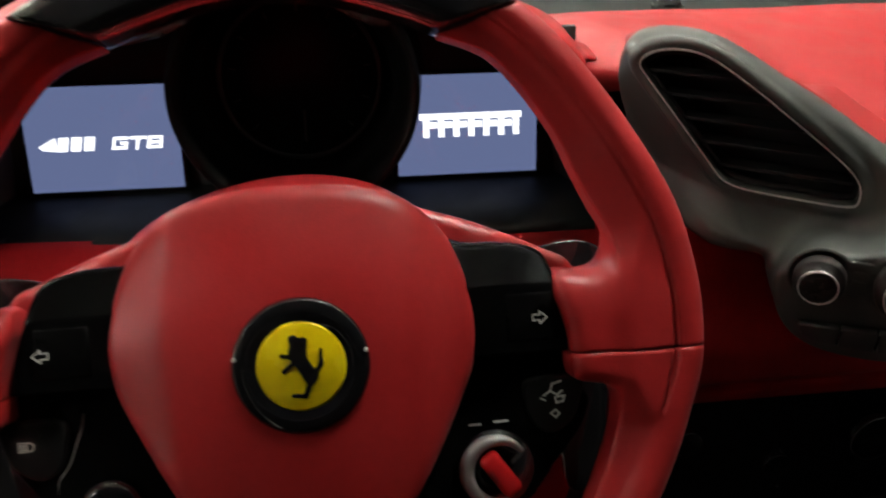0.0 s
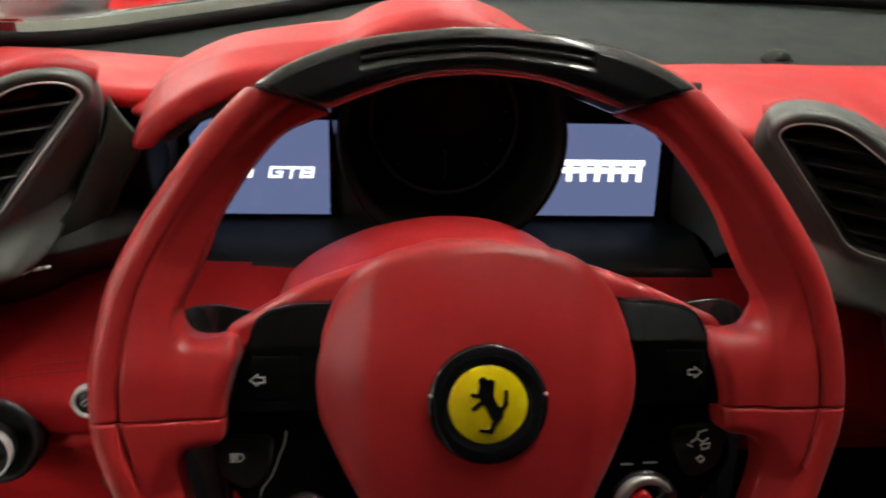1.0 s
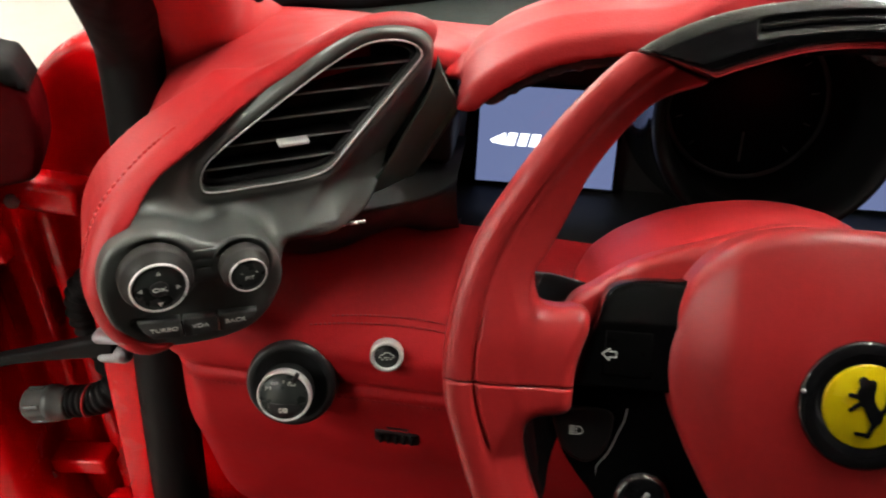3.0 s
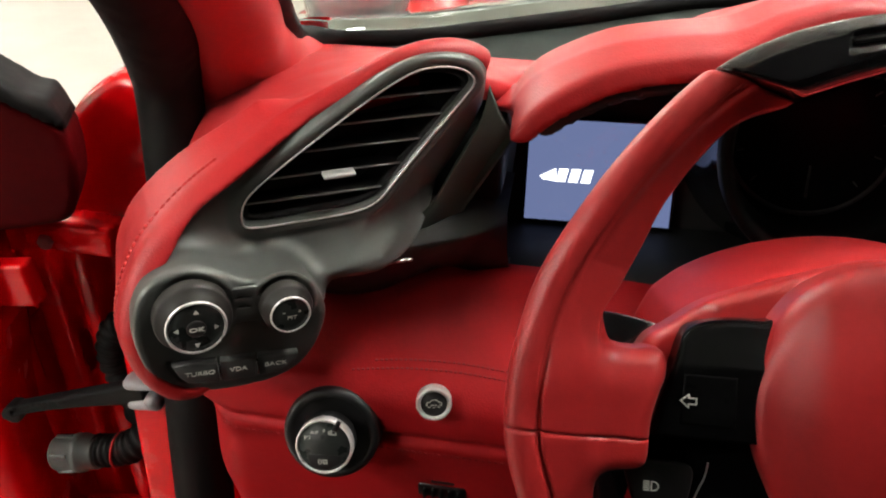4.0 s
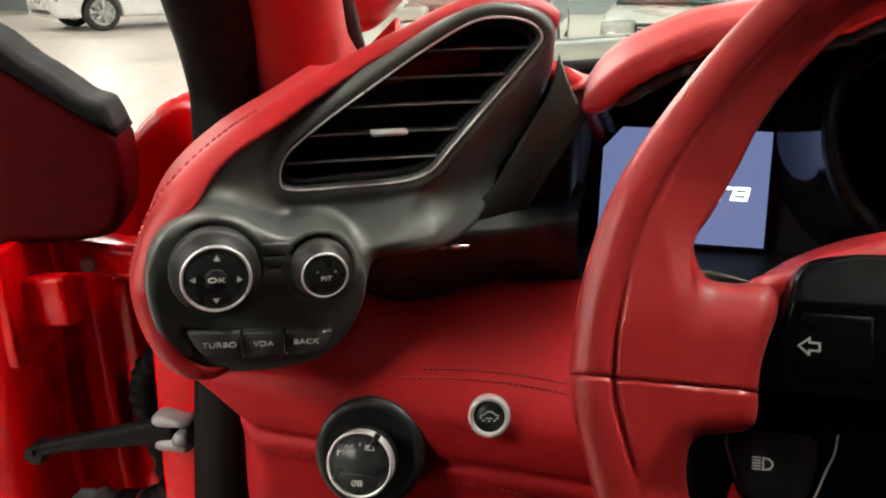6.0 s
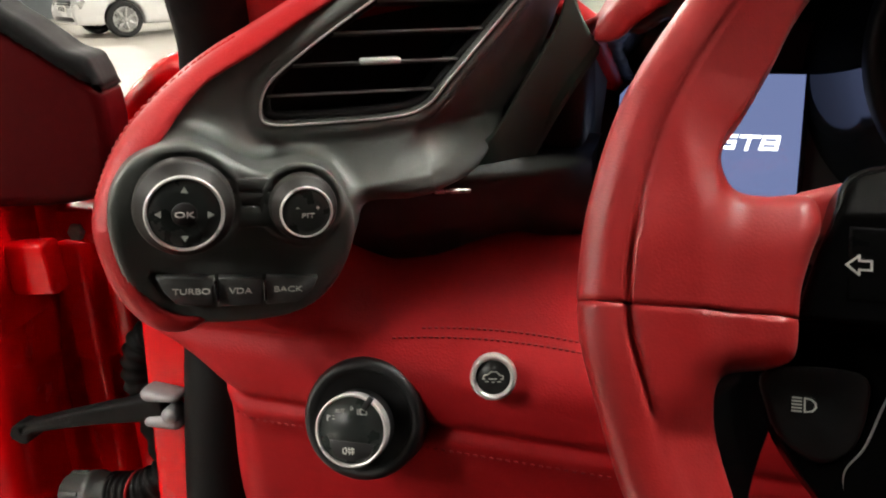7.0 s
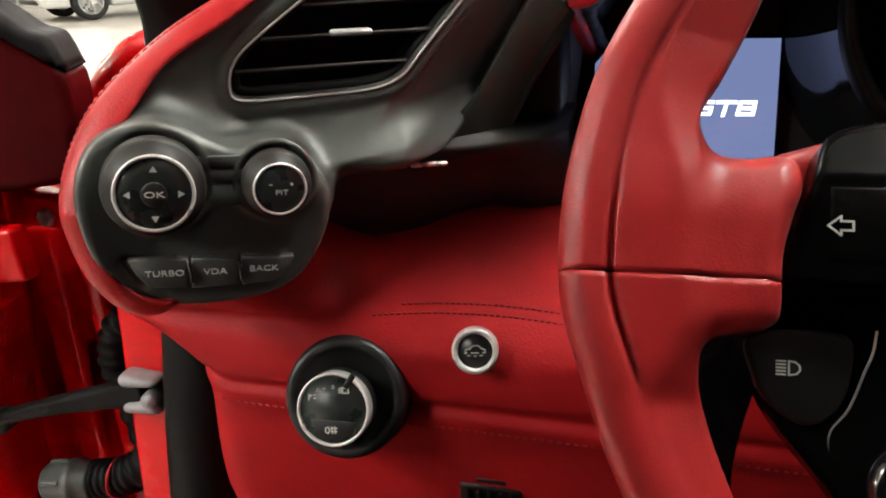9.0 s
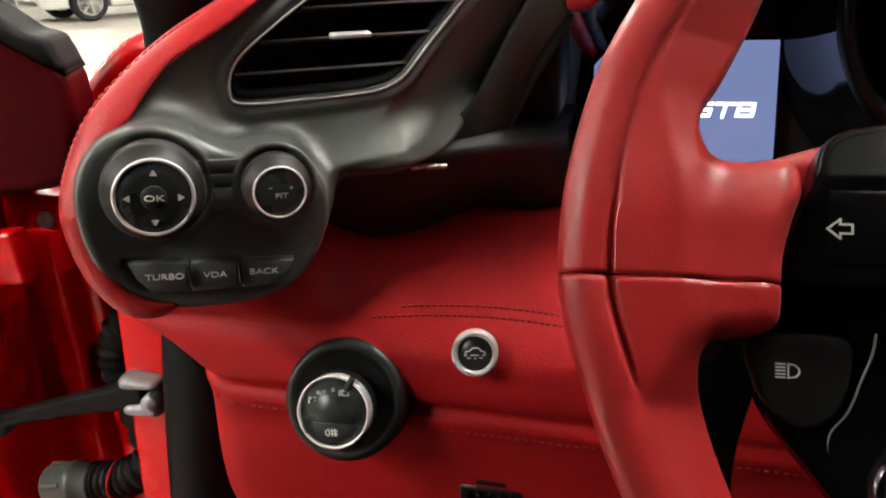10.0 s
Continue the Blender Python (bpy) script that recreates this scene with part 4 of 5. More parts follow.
# ---- lower dashboard ----
PROFILE = curve([(0.200, 0.653), (0.186, 0.650), (0.150, 0.632), (0.122, 0.617), (0.1110, 0.606), (0.1085, 0.594), (0.1095, 0.582), (0.1145, 0.5745), (0.1115, 0.5685), (0.119, 0.55), (0.132, 0.50), (0.15, 0.45), (0.18, 0.36), (0.24, 0.30)], closed=False, n=5)
XS = np.concatenate([np.linspace(-0.392, -0.33, 16), np.linspace(-0.32, 0.62, 60)])


def panel_point(x, y, z):
    """The panel bends back towards the door."""
    e = max(-0.352 - 0.018 * min(max((z - 0.60) / 0.02, 0), 1) - x, 0) / 0.045
    up = min(max((z - 0.578) / 0.03, 0), 1) * min(max((0.638 - z) / 0.024, 0), 1)
    e *= 1 - 0.55 * up
    x -= (0.026 * up + 0.016 * min(max((0.565 - z) / 0.09, 0), 1)) * min(max((-0.325 - x) / 0.05, 0), 1)
    sag = min(0.03 * max(0.0, x + 0.36), 0.011)
    w = min(max((-0.284 - x) / 0.045, 0), 1) * min(max((z - 0.606) / 0.012, 0), 1)
    w = w * w * (3 - 2 * w)
    y = y * (1 - w) + (0.113 - max(z - 0.612, 0) * 0.9) * w
    return (x, y + 0.085 * e ** 2.2, z - sag + 0.010 * e)


V = [panel_point(x, y, z) for y, z in PROFILE for x in XS]
nx = len(XS)
lower_dash = solid("lower_panel", V, [(r * nx + i, r * nx + i + 1, (r + 1) * nx + i + 1, (r + 1) * nx + i) for r in range(len(PROFILE) - 1) for i in range(nx - 1)], PANEL_LEATHER, dashboard, "red leather lower panel")


def seam(height, x0, x1, lift, count):
    bm = bmesh.new()
    ys, zs = PROFILE[:, 0], PROFILE[:, 1]
    for x in np.linspace(x0, x1, count):
        z = height(x)
        y = np.interp(-z, -zs, ys)
        p = panel_point(x, y, z)
        bmesh.ops.create_cube(bm, size=1, matrix=Matrix.Translation((p[0], p[1] - lift, p[2] + lift * 0.6)) @ Matrix.Diagonal((0.0018, 0.0013, 0.0010, 1)))
    return bm


part("stitching", seam(lambda x: 0.6192 - 0.9 * (x + 0.215) ** 2, -0.275, 0.1, -0.0001, 130), THREAD, lower_dash, "upper row of red stitches", smooth=False)
part("stitching", seam(lambda x: 0.6220 - 0.9 * (x + 0.215) ** 2, -0.262, 0.1, -0.0001, 126), THREAD, lower_dash, "second row of red stitches", smooth=False)
part("stitching", seam(lambda x: 0.5635 + 0.0 * x, -0.36, 0.1, -0.0002, 118), THREAD, lower_dash, "lower row of red stitches", smooth=False)

# light switch
LK = axes((-0.2875, 0.1065, 0.5745), (0.9945, 0.1016, 0.0509), (-0.0677, 0.315, 0.9467), (0.0802, -0.9449, 0.3202))
switch = thing("light_switch", "black rotary light switch with a bright ring, set in red leather", "light switch", (-0.28, 0.11, 0.57))
part("switch_base", lathe([(0.0296, -0.010), (0.0291, 0.0060), (0.0276, 0.0092), (0.0250, 0.0096), (0.0232, 0.0080), (0.0224, 0.0066), (0.0, 0.0066)], 64), SATIN, switch, "black flared base", m=LK @ Matrix.Translation((0.0018, 0.0026, 0)))
part("switch_body", lathe([(0.0172, -0.003), (0.0168, 0.014), (0.0162, 0.019), (0, 0.019)], 56), SATIN, switch, "black knob body", m=LK)
part("ring", lathe([(0.0170, 0.015), (0.0170, 0.0204), (0.0166, 0.0211), (0.0158, 0.0211), (0.0154, 0.0204), (0.0153, 0.018)], 64), RINGMETAL, switch, "bright metal ring", m=LK)
fc = part("face", lathe([(0.0154, 0.018), (0.0152, 0.0203), (0, 0.0208)], 56), KNOBFACE, switch, "dark face with pale symbols", m=LK)
part("pointer", box(0.0028, 0.007, 0.0022, 0.0005), SATIN, switch, "raised pointer", m=LK @ Matrix.Rotation(radians(-32), 4, "Z") @ Matrix.Translation((0, 0.0150, 0.0208)))
part("fog_key", plate([(-0.0100, -0.0042), (0.0112, -0.0058), (0.0092, -0.0112), (0.0010, -0.0140), (-0.0080, -0.0118)], 0.001, 0.0002), SATIN, fc, "fog lamp key", m=LK @ Matrix.Translation((0, 0, 0.0212)))
for txt, x, y, w in (("AUT", -0.0052, 0.0090, 0.9), ("0", 0.0004, 0.0102, 1.0)):
    words("lettering", txt, 0.0027, PRINT, fc, LK @ Matrix.Translation((x, y, 0.0210)), wide=w)
part("lamp_symbol", strokes([[(0.0048, 0.0075), (0.0075, 0.0068), (0.0078, 0.005), (0.005, 0.005), (0.0048, 0.0075)], [(0.0034, 0.0072), (0.0034, 0.005)], [(0.0042, 0.0072), (0.0042, 0.005)]], 0.00045), PRINT, fc, "small lamp symbol", smooth=False, m=LK @ Matrix.Translation((-0.0002, 0.0026, 0.0210)))
part("lamp_symbol", strokes([[(-0.0098, 0.0045), (-0.0098, 0.002)], [(-0.0098, 0.0045), (-0.0084, 0.004), (-0.0098, 0.0032)], [(-0.0074, 0.0042), (-0.0066, 0.0042)], [(-0.0074, 0.0028), (-0.0066, 0.0028)]], 0.00045), PRINT, fc, "small lamp symbol", smooth=False, m=LK @ Matrix.Translation((-0.0012, 0.0026, 0.0210)))
part("fog_symbol", strokes([[(-0.0022, -0.0075), (-0.0034, -0.0082), (-0.0034, -0.0098), (-0.0022, -0.0105), (-0.0016, -0.009), (-0.0022, -0.0075)], [(-0.0006, -0.0075), (-0.0002, -0.0105)], [(0.0008, -0.0075), (0.0012, -0.0105)], [(-0.001, -0.0082), (0.0018, -0.0082)], [(-0.001, -0.0096), (0.0018, -0.0096)]], 0.00045), PRINT, fc, "fog lamp symbol", smooth=False, m=LK @ Matrix.Translation((0, 0, 0.0216)))

# vehicle lift button
SB = axes((-0.2238, 0.1060, 0.6065), (0.985, 0.171, 0.02), (-0.0664, 0.271, 0.960), (0.159, -0.947, 0.279))
lift = thing("lift_button", "round black lift button with a chrome ring in red leather", "push button", (-0.2235, 0.113, 0.596))
part("ring", lathe([(0.0104, -0.004), (0.0104, 0.0015), (0.0098, 0.0028), (0.0088, 0.0030), (0.0078, 0.0022), (0.0076, 0.0)], 56), RINGMETAL, lift, "chrome ring", m=SB)
fb = part("cap", lathe([(0.0078, -0.001), (0.0076, 0.0012), (0.0, 0.0006)], 40), SATIN, lift, "black cap", m=SB)
part("car_symbol", strokes([[(-0.0045, -0.0008), (-0.0040, 0.0008), (-0.0022, 0.0012), (-0.0010, 0.0024), (0.0016, 0.0024), (0.0030, 0.0010), (0.0044, 0.0006), (0.0044, -0.0008)], [(-0.0045, -0.0008), (-0.0036, -0.0008)], [(-0.0018, -0.0008), (0.0014, -0.0008)], [(0.0034, -0.0008), (0.0044, -0.0008)], [(-0.0034, -0.0020), (-0.0022, -0.0020)], [(0.0020, -0.0020), (0.0032, -0.0020)], [(-0.0004, -0.0022), (0.0004, -0.0022)]], 0.0005), PRINT, fb, "white outline of a car", smooth=False, m=SB @ Matrix.Translation((0, 0, 0.0013)))

# dark sheet for the pod's underside and cast shade, with a bright mark
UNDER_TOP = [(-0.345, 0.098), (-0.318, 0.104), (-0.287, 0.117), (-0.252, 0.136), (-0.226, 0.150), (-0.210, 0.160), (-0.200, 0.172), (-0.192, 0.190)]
# wavy lower edge follows the shade's outline on the panel
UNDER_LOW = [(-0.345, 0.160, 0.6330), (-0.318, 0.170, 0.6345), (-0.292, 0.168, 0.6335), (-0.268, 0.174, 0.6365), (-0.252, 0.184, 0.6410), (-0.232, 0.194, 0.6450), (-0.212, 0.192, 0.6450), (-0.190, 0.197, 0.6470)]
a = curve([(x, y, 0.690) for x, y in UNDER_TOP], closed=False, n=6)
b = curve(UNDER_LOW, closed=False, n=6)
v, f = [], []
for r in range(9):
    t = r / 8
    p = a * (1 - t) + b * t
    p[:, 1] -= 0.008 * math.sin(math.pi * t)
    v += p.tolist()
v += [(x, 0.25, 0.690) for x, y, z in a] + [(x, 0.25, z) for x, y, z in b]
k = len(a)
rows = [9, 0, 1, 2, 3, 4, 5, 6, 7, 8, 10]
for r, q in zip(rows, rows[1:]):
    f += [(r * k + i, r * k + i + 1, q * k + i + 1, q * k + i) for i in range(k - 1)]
shelf = solid("pod_underside_shade", v, f, DARKPLASTIC, dashboard, "dark sheet for the underside and cast shade below the vent pod, wavy edge")
part("bright_mark", box(0.017, 0.003, 0.0022, 0.0010), CHROME, shelf, "small bright lever", m=pose(-0.2485, 0.1335, 0.6836, 0, 2, 28))
part("bright_dot", lathe([(0, 0), (0.0012, 0), (0.001, 0.0012), (0, 0.0016)], 12), CHROME, shelf, "tiny bright dot", m=pose(-0.2700, 0.1265, 0.6826, 90))

# ---- upper dashboard ----
def ruled(name, front, back, rows, mat, parent, label="", bulge=0.0, thick=0.012):
    """A soft sheet between two lines, with a rounded swelling, closed below."""
    a, b = curve(front, closed=False, n=8), curve(back, closed=False, n=8)
    n = len(a)
    v, f = [], []
    for r in range(rows + 1):
        t = r / rows
        p = a * (1 - t) + b * t
        p[:, 2] += bulge * math.sin(math.pi * t)
        v += p.tolist()
    m = len(v)
    v += [(x, y, z - thick) for x, y, z in v]
    for r in range(rows):
        for i in range(n - 1):
            q = (r * n + i, r * n + i + 1, (r + 1) * n + i + 1, (r + 1) * n + i)
            f += [q, tuple(m + k for k in reversed(q))]
    for r in range(rows):
        for i in (0, n - 1):
            f.append((r * n + i, (r + 1) * n + i, m + (r + 1) * n + i, m + r * n + i))
    for i in range(n - 1):
        for r in (0, rows):
            f.append((r * n + i, r * n + i + 1, m + r * n + i + 1, m + r * n + i))
    ob = solid(name, v, f, mat, parent, label)
    bm = bmesh.new()
    bm.from_mesh(ob.data)
    bmesh.ops.recalc_face_normals(bm, faces=bm.faces)
    bm.to_mesh(ob.data)
    bm.free()
    return ob


ruled("cluster_filler", [(-0.2040, 0.1760, 0.775), (-0.2085, 0.1735, 0.755), (-0.2220, 0.1665, 0.730), (-0.2350, 0.1600, 0.707), (-0.2530, 0.1520, 0.690)], [(-0.190, 0.186, 0.744), (-0.205, 0.181, 0.720), (-0.221, 0.188, 0.690), (-0.228, 0.194, 0.670), (-0.214, 0.199, 0.652)], 6, CHEEK, dashboard, "dark green-black panel between the vent pod and the cluster", bulge=-0.004, thick=0.004)
FRONT = [(-0.378, 0.140, 0.690), (-0.360, 0.122, 0.722), (-0.340, 0.119, 0.747), (-0.310, 0.134, 0.766), (-0.273, 0.155, 0.775), (-0.235, 0.180, 0.778), (-0.207, 0.208, 0.766), (-0.190, 0.250, 0.746)]
BACK = [(-0.430, 0.250, 0.690), (-0.422, 0.300, 0.718), (-0.405, 0.395, 0.728), (-0.350, 0.402, 0.727), (-0.300, 0.395, 0.728), (-0.255, 0.385, 0.729), (-0.215, 0.375, 0.730), (-0.175, 0.365, 0.732)]
ruled("top_pad", FRONT, BACK, 14, LEATHER, dashboard, "red leather top pad beside the pillar", bulge=0.004)
FR = [(2 * XC - x, y + 0.01, z - 0.030) for x, y, z in FRONT[::-1]][:6]
ruled("top_pad", FR + [(0.36, 0.120, 0.712), (0.45, 0.11, 0.69), (0.62, 0.10, 0.68), (1.0, 0.12, 0.67)], [(0.155, 0.375, 0.728), (0.19, 0.385, 0.728), (0.225, 0.39, 0.728), (0.26, 0.397, 0.726), (0.30, 0.405, 0.724), (0.34, 0.41, 0.722), (0.40, 0.418, 0.720), (0.50, 0.43, 0.718), (0.65, 0.43, 0.715), (1.0, 0.40, 0.71)], 14, LEATHER, dashboard, "wide red leather top pad", bulge=0.006)
ruled("top_skin", [(-0.43, 0.30, 0.708), (-0.30, 0.33, 0.719), (-0.18, 0.33, 0.722), (0.0, 0.33, 0.727), (0.2, 0.34, 0.719), (0.45, 0.35, 0.713), (1.0, 0.32, 0.70)], [(-0.47, 0.42, 0.714), (-0.33, 0.47, 0.722), (-0.20, 0.53, 0.727), (0.0, 0.64, 0.729), (0.2, 0.70, 0.722), (0.45, 0.71, 0.715), (1.0, 0.60, 0.70)], 10, DASHBLACK, dashboard, "black grained top below the windscreen", bulge=0.003)
part("bulkhead", box(1.4, 0.04, 0.5, 0.004), CARPET, dashboard, "dark inner body", m=pose(0.28, 0.33, 0.45))
sensor = thing("light_sensor", "small dark round light sensor on the dashboard top", "sensor", (0.309, 0.429, 0.716))
part("sensor_dome", lathe([(0.012, -0.004), (0.012, 0.002), (0.009, 0.006), (0.004, 0.0085), (0, 0.009)], 28), PIANO, sensor, m=pose(0.309, 0.425, 0.722))
part("sensor_ring", lathe([(0.0135, -0.004), (0.0145, 0.0), (0.0125, 0.0015), (0.012, -0.003)], 28), PIANO, sensor, m=pose(0.309, 0.425, 0.722))

# ---- windscreen, pillar, seal ----
windscreen = thing("windscreen", "green-tinted windscreen with a black border", "windscreen", (0.2, 0.6, 0.73), kind="structure")
BASE = [(-0.47, 0.36, 0.722), (-0.40, 0.405, 0.730), (-0.298, 0.428, 0.7325), (-0.238, 0.455, 0.735), (-0.147, 0.505, 0.738), (-0.018, 0.585, 0.738), (0.185, 0.625, 0.732), (0.485, 0.63, 0.728), (0.80, 0.55, 0.722), (1.0, 0.42, 0.72)]
HEAD = [(-0.36, -0.10, 1.065), (-0.31, -0.09, 1.08), (-0.24, -0.08, 1.09), (-0.19, -0.075, 1.095), (-0.13, -0.07, 1.10), (0.0, -0.06, 1.105), (0.185, -0.055, 1.11), (0.45, -0.055, 1.105), (0.70, -0.08, 1.09), (0.90, -0.10, 1.065)]
glass = ruled("pane", BASE, HEAD, 16, WINDSCREEN, windscreen, "green-tinted glass", bulge=0.03, thick=0.004)
glass.visible_shadow = False
frit = curve([(-0.285, -0.02, 0.985), (-0.312, 0.10, 0.905), (-0.336, 0.205, 0.832), (-0.362, 0.305, 0.772), (-0.376, 0.375, 0.742), (-0.356, 0.416, 0.733)] + BASE[2:], closed=False, n=6)
part("border_strip", pipe([(x, y - 0.004, z - 0.001) for x, y, z in frit], 0.0095, n=10), RUBBER, windscreen, "black rubber border along the foot of the glass")
pillar = thing("windscreen_pillar", "red leather covered windscreen pillar", "car pillar", (-0.395, 0.31, 0.70), kind="structure")
PIL = curve([(-0.405, 0.36, 0.690), (-0.398, 0.318, 0.725), (-0.380, 0.262, 0.770), (-0.360, 0.205, 0.812), (-0.338, 0.10, 0.885), (-0.320, 0.0, 0.955), (-0.305, -0.13, 1.05)], closed=False, n=6)
part("pillar_skin", pipe([(p[0] - 0.004, p[1], p[2]) for p in PIL], [float(np.interp(p[2], (0.69, 0.715, 0.735, 0.770, 0.82, 1.05), (0.070, 0.058, 0.046, 0.0345, 0.028, 0.025))) for p in PIL], n=28), LEATHER, pillar)
seal = thing("door_seal", "thick black rubber seal round the open door frame", "door seal", (-0.43, 0.2, 0.4), kind="structure")
SEAL = curve([(-0.424, 0.150, 0.18), (-0.423, 0.172, 0.36), (-0.423, 0.192, 0.50), (-0.4265, 0.225, 0.62), (-0.430, 0.244, 0.70), (-0.424, 0.236, 0.755), (-0.395, 0.172, 0.815), (-0.365, 0.07, 0.89), (-0.34, -0.05, 0.975), (-0.325, -0.15, 1.05)], closed=False, n=8)
bm = pipe([tuple(p + np.array([0.001, 0, 0]) * min(max((p[2] - 0.74) / 0.05, 0), 1)) for p in SEAL], [0.0225 + 0.004 * min(max((p[2] - 0.74) / 0.05, 0), 1) for p in SEAL], n=18)
part("seal_tube", bm, RUBBER, seal)
part("seal_lip", pipe([(p[0] - 0.019, p[1] + 0.004, p[2]) for p in SEAL], 0.0075, n=10), RUBBER, seal, "thin outer lip")

# ---- open door side: body opening, hinge, check strap, cable ----
frame_post = thing("door_post", "glossy red painted body post of the door opening", "car body", (-0.5, 0.28, 0.1), kind="structure")


def post_solid(x, y, z):
    out = poly(x, z, curve([(-0.95, 0.05), (-0.95, 0.40), (-0.72, 0.52), (-0.62, 0.615), (-0.551, 0.685), (-0.530, 0.707), (-0.501, 0.7265), (-0.47, 0.728), (-0.43, 0.70), (-0.42, 0.4), (-0.42, 0.05)], n=4))
    d = slab(out, y, 0.325, 0.035, 0.014)
    for cx, w, dep in ((-0.640, 0.020, 0.022), (-0.588, 0.013, 0.016), (-0.545, 0.0085, 0.024), (-0.503, 0.0095, 0.020)):
        rib = slab(np.maximum(abs(x - cx - 0.03 * (0.6 - z)) - w, z - 0.592), y, 0.29, dep + 0.004, 0.005)
        d = join(d, rib, 0.005)
    dish = slab(np.sqrt((x + 0.60) ** 2 + ((z - 0.47) * 0.7) ** 2) - 0.030, y, 0.29, 0.012, 0.004)
    d = np.maximum(d, -dish)
    return d


solid("post_skin", *net(post_solid, (-0.97, 0.24, 0.04), (-0.40, 0.38, 0.74), 0.0045), PAINT, frame_post)
sill = part("sill_flange", box(0.038, 0.022, 0.60, 0.005, seg=3), PAINT, frame_post, "upright red flange", m=pose(-0.4710, 0.205, 0.275, -2, 1.5, 0))
strap = thing("check_strap", "black door check strap with a cast silver clamp", "door check", (-0.52, 0.22, 0.47))


def arm_bar(x, y, z):
    """A flat cast bar that thickens towards its clamp and ends in a rounded eye."""
    t = np.clip((x + 0.594) / 0.130, 0, 1)
    mid = 0.470 + 0.040 * t ** 0.8
    half = 0.0050 + 0.0060 * t ** 2
    e = np.sqrt(np.maximum(abs(z - mid) - half + 0.004, 0) ** 2 + np.maximum(abs(y - 0.197) - 0.0065 + 0.004, 0) ** 2) - 0.004
    d = np.maximum(e, np.maximum(-0.594 - x, x + 0.464))
    eye = np.sqrt((x + 0.584) ** 2 + (z - 0.4735) ** 2) - 0.0080
    d = join(d, np.maximum(eye, abs(y - 0.197) - 0.0075), 0.003)
    slot = np.maximum(np.maximum(abs(x + 0.562) - 0.022, abs(z - mid - 0.001) - 0.0022), y - 0.1915)
    return np.maximum(d, -slot)


def jaw_solid(x, y, z, up):
    """A blunt cast jaw, waisted in the middle, with an uneven skin."""
    w = (z - (0.5190 if up else 0.4985 + 0.12 * (x + 0.48)))
    long = np.clip((x + 0.502) / 0.05, 0, 1)
    half = (0.0040 + 0.0010 * np.cos(long * 7 + 2.6)) if up else 0.0014 + 0.0050 * long
    d = np.sqrt(np.maximum(abs(x + 0.4650) - 0.0085, 0) ** 2 + np.maximum(abs(y - 0.196) - 0.003, 0) ** 2 + (w * 0.006 / half) ** 2) - 0.006
    return d * 0.7


solid("strap_arm", *net(arm_bar, (-0.606, 0.184, 0.455), (-0.455, 0.210, 0.535), 0.0018), RUBBER, strap, "black flat strap with a slot")
solid("upper_jaw", *net(lambda x, y, z: jaw_solid(x, y, z, True), (-0.505, 0.176, 0.505), (-0.444, 0.216, 0.533), 0.0015), CAST, strap, "cast grey jaw")
solid("lower_jaw", *net(lambda x, y, z: jaw_solid(x, y, z, False), (-0.505, 0.176, 0.482), (-0.444, 0.216, 0.514), 0.0015), CAST, strap, "cast grey jaw")
part("clamp_pin", lathe([(0, 0.0085), (0.0022, 0.0085), (0.0032, 0.0070), (0.0052, 0.0068), (0.0058, 0.005), (0.0058, -0.006), (0, -0.006)], 24), CAST, strap, "round cast rivet", m=pose(-0.4555, 0.191, 0.5085, 90))


def bellows(points, radius, rings):
    p = curve(points, closed=False, n=max(2, int(rings * 4 / (len(points) - 1))))
    return pipe([tuple(q) for q in p], [radius * (1 + 0.11 * math.cos(i * math.pi / 2)) for i in range(len(p))], n=18)


boot = thing("strap_boot", "black ribbed rubber boot behind the check strap", "rubber boot", (-0.51, 0.245, 0.40))
part("boot_tube", bellows([(-0.492, 0.246, 0.536), (-0.508, 0.242, 0.532), (-0.516, 0.240, 0.506), (-0.510, 0.242, 0.470), (-0.502, 0.248, 0.41)], 0.0125, 14), RUBBER, boot)
cable = thing("door_cable", "black ribbed cable conduit with a connector plug", "cable", (-0.54, 0.22, 0.40))
part("conduit", bellows([(-0.540, 0.222, 0.412), (-0.521, 0.222, 0.416), (-0.503, 0.224, 0.424), (-0.485, 0.238, 0.440)], 0.0135, 11), RUBBER, cable)
plug = part("connector", lathe([(0, -0.024), (0.0145, -0.024), (0.0160, -0.021), (0.0160, -0.004), (0.0172, -0.003), (0.0172, 0.004), (0.0155, 0.005), (0.0150, 0.016), (0.0135, 0.018), (0, 0.018)], 28), GREYPLUG, cable, "grey-black round plug", m=pose(-0.556, 0.221, 0.4085, 0, 80, 0))
for w in (30, 100, 170, 240, 310):
    part("plug_rib", box(0.003, 0.004, 0.016, 0.0008), GREYPLUG, plug, m=pose(-0.556, 0.221, 0.4085, 0, 80, 0) @ Matrix.Rotation(radians(w), 4, "Z") @ pose(0.0162, 0, -0.012))
part("cable_tie", pipe([(0.0148 * math.cos(w), 0, 0.0148 * math.sin(w)) for w in np.linspace(0, 2 * math.pi, 20, endpoint=False)], 0.0012, True, 6), LEATHER, cable, "thin red tie", m=pose(-0.520, 0.222, 0.4165, 0, 10, 90))
# the door stands open, swung outwards
DOOR = Matrix.Translation((-0.505, 0.218, 0)) @ Matrix.Rotation(radians(180 + 22), 4, "Z")
door = thing("car_door", "open red car door with shade-toned trim and black cap", "car door", DOOR @ Vector((0.45, 0, 0.25)))


